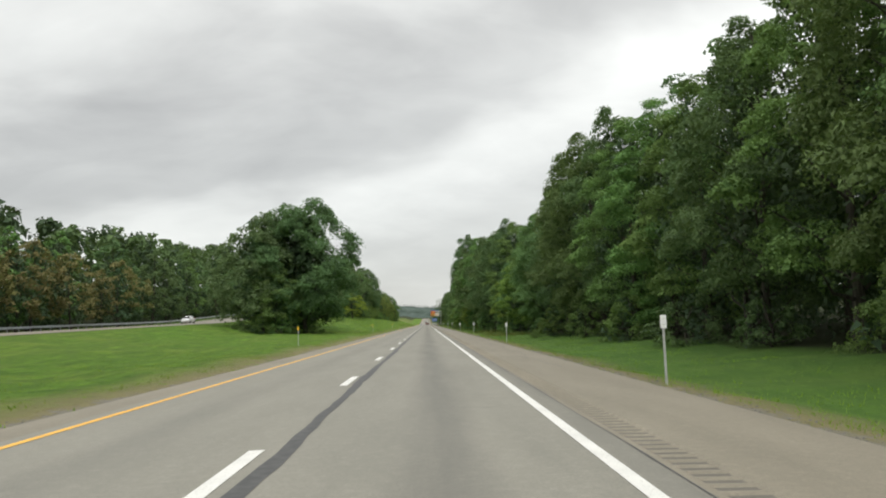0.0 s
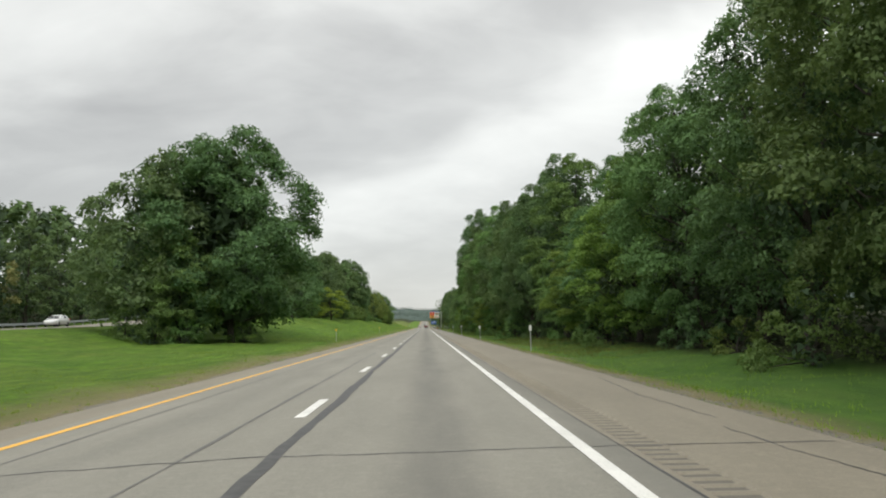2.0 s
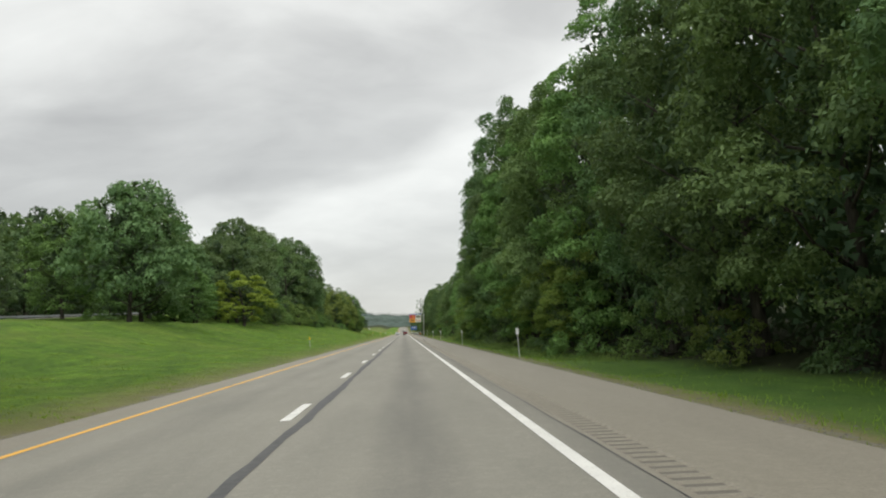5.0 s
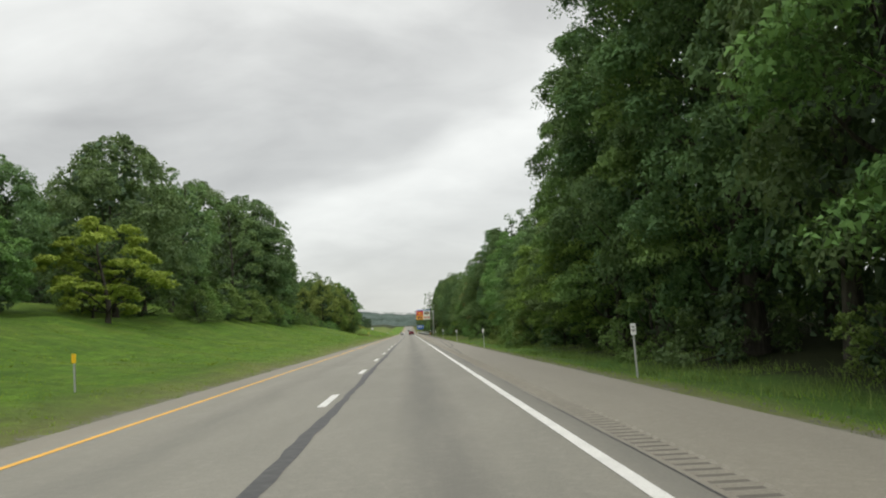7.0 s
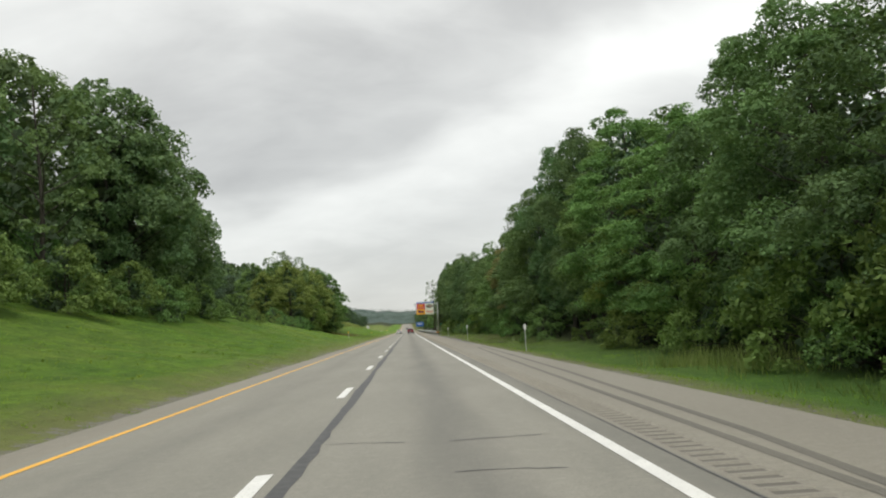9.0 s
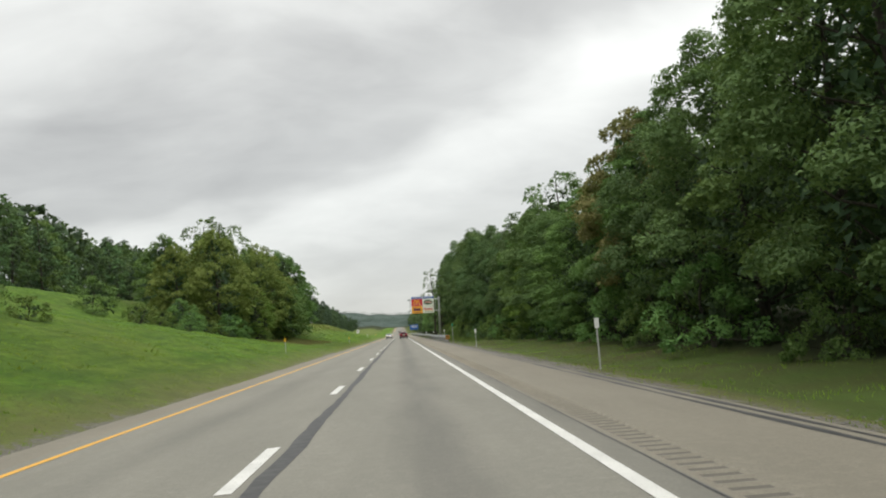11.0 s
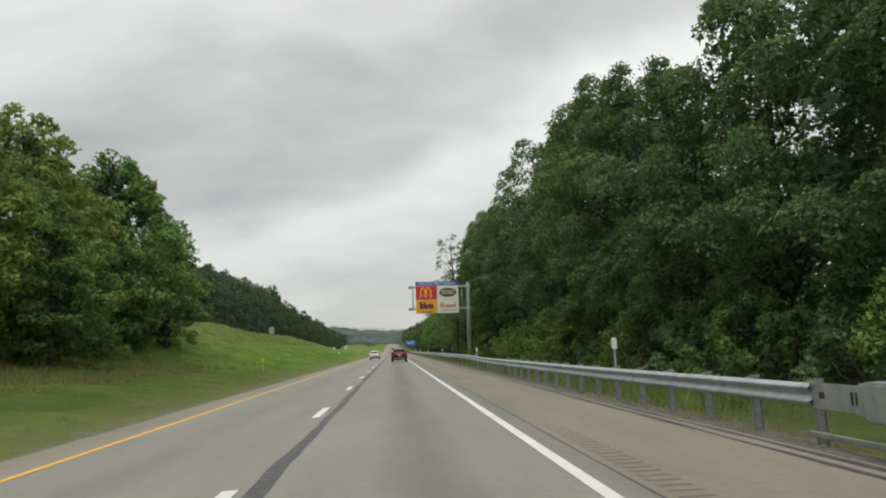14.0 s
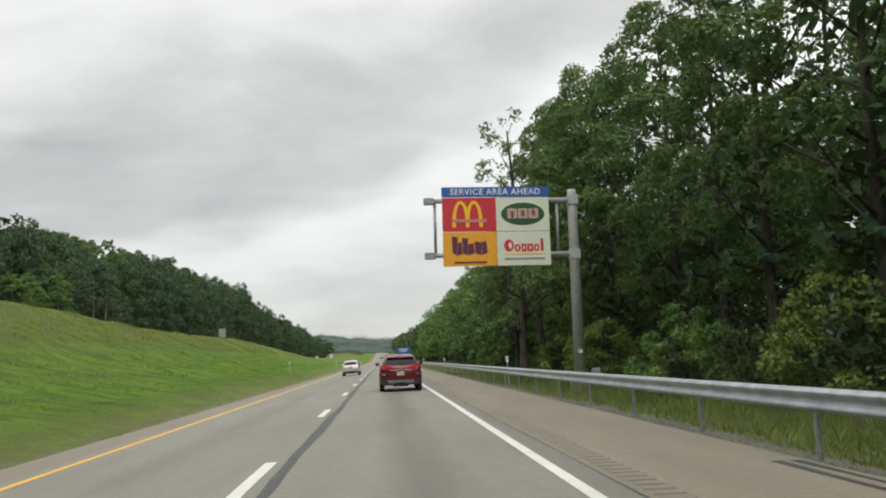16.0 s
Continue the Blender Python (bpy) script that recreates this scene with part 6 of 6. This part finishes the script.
def car(name, spec, paint, label, at):
    """A car with its tail at y = 0, pointing along +y."""
    ob = new(name)
    W, H, L = spec["w"] / 2, spec["h"], spec["l"]
    belt = spec["belt"]
    # lower body: y, sill height, shoulder height, half width
    rings = []
    for fy, zb, zs, fw in spec["body"]:
        w = W * fw
        zm = zb + (zs - zb) * 0.45
        half = [(0, zb), (w * 0.80, zb), (w * 0.95, zb + 0.07), (w, zm), (w * 0.995, zs - 0.14), (w * 0.955, zs - 0.03), (w * 0.86, zs), (0, zs + 0.02)]
        rings.append([(x, fy * L, z) for x, z in half] + [(-x, fy * L, z) for x, z in half[-2:0:-1]])
    part("body", loft(rings), paint, ob, "", True)
    # cabin: y, roof height, half width at roof
    cab = spec["cabin"]

    def roof(fy):
        return float(np.interp(fy, [c[0] for c in cab], [c[1] for c in cab])), W * float(np.interp(fy, [c[0] for c in cab], [c[2] for c in cab]))

    def side_at(fy, v):
        zt, wt = roof(fy)
        return W * 0.90 + (wt - W * 0.90) * v, belt + (zt - 0.06 - belt) * v

    rings = []
    for fy, zt, fw in cab:
        wt, wb = W * fw, W * 0.90
        half = [(0, belt - 0.05), (wb, belt - 0.05), (wb, belt), ((wb + wt) / 2 + 0.01, (belt + zt) / 2 - 0.02), (wt, zt - 0.06), (wt * 0.90, zt - 0.015), (wt * 0.5, zt), (0, zt + 0.006)]
        rings.append([(x, fy * L, z) for x, z in half] + [(-x, fy * L, z) for x, z in half[-2:0:-1]])
    part("cabin", loft(rings), paint, ob, "", True)
    # glass
    (ya, za, _), (yb, zb2, wb2) = cab[0], cab[1]
    g = []
    for u in (spec["rear_glass"][0], 0.5, spec["rear_glass"][1]):
        yy, zz, ww = (ya + (yb - ya) * u) * L, za + (zb2 - za) * u, W * (0.90 + (wb2 - 0.90) * u) * 0.86
        g.append([(ww * s, yy - 0.012 - 0.012 * (1 - s * s), zz + 0.008) for s in (-1, -0.5, 0, 0.5, 1)])
    patch("rear_window", g, CAR_GLASS, ob, 0.010, "dark tinted rear window")
    for s in (-1, 1):
        for f0, f1 in spec["side_glass"]:
            g = []
            for v in (0.10, 0.5, 0.90):
                row = []
                for u in (0, 0.33, 0.67, 1):
                    fy = f0 + (f1 - f0) * u
                    x, z = side_at(fy, v)
                    row.append((s * (x + 0.012), fy * L, z))
                g.append(row)
            patch("side_window", g, CAR_GLASS, ob, 0.008, "dark side window")
    (yc, zc, wc), (yd, zd, _) = cab[-2], cab[-1]
    g = []
    for u in (0.08, 0.5, 0.92):
        yy, zz, ww = (yc + (yd - yc) * u) * L, zc + (zd - zc) * u, W * (wc + (0.90 - wc) * u) * 0.88
        g.append([(ww * s, yy + 0.015, zz + 0.012) for s in (-1, 0, 1)])
    patch("windscreen", g, CAR_GLASS, ob, 0.010, "dark windscreen")
    # wheels
    for fy in spec["axles"]:
        for s in (-1, 1):
            wheel(ob, s * (W - 0.095), fy * L, spec["rad"], 0.21)
            arc_trim(ob, s * (W + 0.0), fy * L, spec["rad"], 0.07 if spec["suv"] else 0.02, CLADDING if spec["suv"] else paint)
    # tail
    for s in (-1, 1):
        x = s * W
        if spec["suv"]:
            part("tail_lamp", loft([[(x * 0.985, 0.09, 1.10), (x * 0.985, 0.09, 0.93), (x * 0.985, 0.28, 0.97), (x * 0.985, 0.28, 1.10)], [(x * 0.70, -0.008, 1.085), (x * 0.70, -0.012, 0.94), (x * 0.70, 0.2, 0.96), (x * 0.70, 0.2, 1.065)], [(x * 0.36, -0.006, 1.04), (x * 0.36, -0.008, 0.985), (x * 0.36, 0.2, 0.99), (x * 0.36, 0.2, 1.03)]]), TAIL, ob, "slim red tail lamp")
            fog = part("lamp_pod", boxes((x * 0.845, 0.06, 0.735, 0.30, 0.16, 0.19, 0.04)), CLADDING, ob, "black lamp pod in the bumper corner")
            part("indicator", boxes((x * 0.90, -0.022, 0.745, 0.10, 0.02, 0.10, 0.01)), AMBER, fog, "amber indicator")
            part("reversing_lamp", boxes((x * 0.775, -0.022, 0.735, 0.12, 0.02, 0.08, 0.01)), CLEAR_LAMP, fog, "clear reversing lamp")
            part("roof_rail", tube([(s * W * 0.68, L * 0.16, H - 0.06), (s * W * 0.68, L * 0.19, H + 0.015), (s * W * 0.68, L * 0.36, H + 0.035), (s * W * 0.68, L * 0.52, H - 0.0), (s * W * 0.68, L * 0.55, H - 0.06)], [0.018] * 5, 8), CLADDING, ob, "black roof rail", True)
        else:
            part("tail_lamp", loft([[(x * 0.97, 0.08, 0.98), (x * 0.99, 0.10, 0.78), (x * 0.99, 0.30, 0.84), (x * 0.97, 0.30, 0.99)], [(x * 0.72, 0.02, 0.99), (x * 0.80, 0.0, 0.76), (x * 0.80, 0.2, 0.76), (x * 0.72, 0.2, 0.99)]]), TAIL, ob, "red upright tail lamp")
        part("mirror", boxes((s * (W + 0.09), L * 0.60, belt + 0.07, 0.20, 0.13, 0.14, 0.04)), CLADDING if spec["suv"] else paint, ob, "", True)
        part("door_handle", boxes((s * (W * 0.995), L * 0.36, belt - 0.13, 0.03, 0.16, 0.03, 0.008)), paint, ob)
    pz = spec["plate_z"]
    pl = part("number_plate", boxes((0, -0.020, pz, 0.31, 0.015, 0.155, 0.006)), spec["plate"], ob, "number plate with plain dark bars")
    for k in range(6):
        part("plate_bar", boxes((-0.105 + k * 0.042, -0.030, pz, 0.024, 0.004, 0.065)), INK, pl)
    if spec["suv"]:
        part("lower_cladding", loft([[(x, yy, z) for x, z in ((-W * 0.96, 0.30), (W * 0.96, 0.30), (W * 1.0, 0.53), (W * 0.82, 0.53), (W * 0.66, 0.49), (-W * 0.66, 0.49), (-W * 0.82, 0.53), (-W * 1.0, 0.53))] for yy in (-0.012, 0.22)]), CLADDING, ob, "black plastic lower bumper")
        part("skid_plate", boxes((0, -0.022, 0.43, W * 1.26, 0.02, 0.10, 0.012)), SKID, ob, "silver skid plate")
        part("skid_plate", boxes((-W * 0.42, -0.022, 0.345, W * 0.36, 0.02, 0.03, 0.008)), SKID, ob, "silver skid plate")
        part("skid_plate", boxes((W * 0.42, -0.022, 0.345, W * 0.36, 0.02, 0.03, 0.008)), SKID, ob, "silver skid plate")
        part("tail_trim", boxes((0, -0.018, 0.90, W * 1.0, 0.02, 0.03, 0.006)), CHROME, ob, "bright trim strip")
        bm = bmesh.new()
        bmesh.ops.create_cone(bm, cap_ends=True, segments=24, radius1=0.5, radius2=0.5, depth=1.0, matrix=Matrix.Translation((0, -0.008, 1.015)) @ Matrix.Diagonal((0.15, 0.02, 0.085, 1)) @ Matrix.Rotation(math.pi / 2, 4, "X"))
        part("badge", bm, CHROME, ob, "plain chrome oval badge")
        part("antenna", boxes((0, L * 0.17, H + 0.03, 0.03, 0.12, 0.07, 0.012)), paint, ob)
        for s in (-1, 1):
            part("side_sill", boxes((s * (W - 0.005), L * 0.49, 0.30, 0.05, L * 0.40, 0.16, 0.015)), CLADDING, ob, "black plastic sill")
    else:
        part("lower_cladding", boxes((0, 0.06, 0.36, W * 1.66, 0.20, 0.12, 0.03)), CLADDING, ob, "black lower bumper")
        bm = bmesh.new()
        bmesh.ops.create_cone(bm, cap_ends=True, segments=20, radius1=0.5, radius2=0.5, depth=1.0, matrix=Matrix.Translation((0, -0.012, 0.965)) @ Matrix.Diagonal((0.12, 0.02, 0.075, 1)) @ Matrix.Rotation(math.pi / 2, 4, "X"))
        part("badge", bm, CHROME, ob, "plain chrome oval badge")
    part("wiper", boxes((0.08, spec["cabin"][0][0] * L - 0.01, belt + 0.10, 0.34, 0.02, 0.03, 0.008)), CLADDING, ob)
    part("exhaust_box", boxes((0.0, 0.3, 0.27, 0.7, 0.3, 0.12, 0.03)), CLADDING, ob)
    part("spoiler", loft([[(x, yy, z) for x, z in ((-W * 0.62, zt - 0.03), (W * 0.62, zt - 0.03), (W * 0.58, zt + 0.005), (-W * 0.58, zt + 0.005))] for yy, zt in (((cab[1][0] - 0.035) * L, cab[1][1] - 0.01), ((cab[1][0] + 0.03) * L, cab[1][1] + 0.012))]), paint, ob)
    part("brake_lamp", boxes((0, (cab[1][0] - 0.037) * L, cab[1][1] - 0.03, 0.26, 0.015, 0.018)), TAIL, ob)
    ob.matrix_basis = at
    return tagged(ob, label, "car")


SUV = dict(w=1.80, h=1.57, l=4.17, belt=1.09, suv=True, rad=0.335, axles=(0.175, 0.80), plate=PLATE_Y, plate_z=0.755, rear_glass=(0.08, 0.90),
           body=((0.0, 0.42, 1.02, 0.90), (0.012, 0.36, 1.07, 0.965), (0.05, 0.30, 1.09, 0.995), (0.2, 0.24, 1.085, 1.0), (0.5, 0.22, 1.07, 1.0), (0.72, 0.22, 1.04, 1.0), (0.86, 0.25, 0.98, 0.98), (0.96, 0.30, 0.86, 0.90), (0.99, 0.36, 0.74, 0.80), (1.0, 0.42, 0.66, 0.72)),
           cabin=((0.025, 1.09, 0.86), (0.095, 1.46, 0.70), (0.15, 1.53, 0.69), (0.34, 1.57, 0.69), (0.48, 1.55, 0.69), (0.56, 1.49, 0.70), (0.74, 1.05, 0.84)),
           side_glass=((0.115, 0.19), (0.205, 0.365), (0.38, 0.55)))
HATCH = dict(w=1.70, h=1.46, l=4.0, belt=0.96, suv=False, rad=0.30, axles=(0.17, 0.80), plate=PLATE_O, plate_z=0.80, rear_glass=(0.10, 0.92),
             body=((0.0, 0.40, 0.90, 0.86), (0.015, 0.33, 0.95, 0.96), (0.06, 0.28, 0.97, 0.995), (0.2, 0.22, 0.965, 1.0), (0.5, 0.2, 0.95, 1.0), (0.72, 0.2, 0.93, 1.0), (0.86, 0.23, 0.86, 0.96), (0.96, 0.28, 0.74, 0.86), (1.0, 0.36, 0.60, 0.70)),
             cabin=((0.03, 0.965, 0.88), (0.085, 1.33, 0.70), (0.15, 1.41, 0.69), (0.36, 1.46, 0.69), (0.48, 1.43, 0.69), (0.55, 1.36, 0.70), (0.78, 0.955, 0.82)),
             side_glass=((0.10, 0.17), (0.19, 0.36), (0.375, 0.56)))


car("red_suv", SUV, RED_PAINT, "dark red metallic compact SUV with black cladding on the asphalt", pose(2.37, 495.0, crown(2.37) + 0.01, 0, 1.15, 0))
car("silver_hatchback", HATCH, SILVER_PAINT, "silver compact hatchback on the asphalt of the passing lane", pose(-1.45, 539.0, crown(-1.45) + 0.01, 0, -1.15, 0))
dark = dict(HATCH)
car("dark_sedan", dark, DARK_CAR, "small dark car far ahead on the road", pose(1.0, 960.0, crown(1.0, 960.0) + 0.01))
car("white_hatchback", dark, WHITE_CAR, "white car on the far carriageway behind the median", pose(-44.0, 158.0, float(rolling(158.0, OPP_Y, OPP_Z)) + 0.08, 0, 0, 180))
car("dark_hatchback", dark, DARK_CAR, "dark car on the far carriageway behind the median", pose(-43.5, 196.0, float(rolling(196.0, OPP_Y, OPP_Z)) + 0.08, 2.2, 0, 180))
car("white_van", SUV | {"h": 1.9}, WHITE_CAR, "white vehicle far off on the other carriageway", pose(-43.5, 905.0, float(rolling(905.0, OPP_Y, OPP_Z)) + 0.08, 0, 0, 180))


def box_truck(x, y, label):
    """A lorry with a tall cargo box, facing -y."""
    ob = new("box_truck")
    part("cargo_box", boxes((0, 1.2, 2.35, 2.45, 6.0, 2.7, 0.05)), WHITE_CAR, ob, "white cargo box")
    part("cab", loft([[(-1.1, yy, z0), (1.1, yy, z0), (1.1, yy, z0 + (z1 - z0) * 0.6), (0.98, yy, z1), (-0.98, yy, z1), (-1.1, yy, z0 + (z1 - z0) * 0.6)] for yy, z0, z1 in ((-1.85, 0.6, 2.5), (-2.9, 0.55, 2.55), (-3.35, 0.5, 1.75), (-4.1, 0.5, 1.5))]), WHITE_CAR, ob, "white cab")
    part("windscreen", loft([[(-0.95, yy, z), (0.95, yy, z), (0.95, yy - 0.03, z), (-0.95, yy - 0.03, z)] for yy, z in ((-3.33, 1.82), (-2.95, 2.46))]), CAR_GLASS, ob, "dark windscreen")
    part("chassis", boxes((0, 0.2, 0.78, 0.9, 7.6, 0.22, 0.02)), CLADDING, ob, "black chassis")
    for yy in (-3.1, 2.4):
        for s in (-1, 1):
            wheel(ob, s * 1.0, yy, 0.46, 0.26)
    ob.matrix_basis = pose(x, y, float(rolling(y, OPP_Y, OPP_Z)) + 0.08)
    return tagged(ob, label, "truck")


box_truck(-43.2, 1178.0, "white box truck far off on the other carriageway")
car("white_van", SUV | {"h": 1.9}, WHITE_CAR, "white vehicle on the distant part of the other carriageway", pose(-43.2, 1022.0, float(rolling(1022.0, OPP_Y, OPP_Z)) + 0.08, 0, 0, 180))
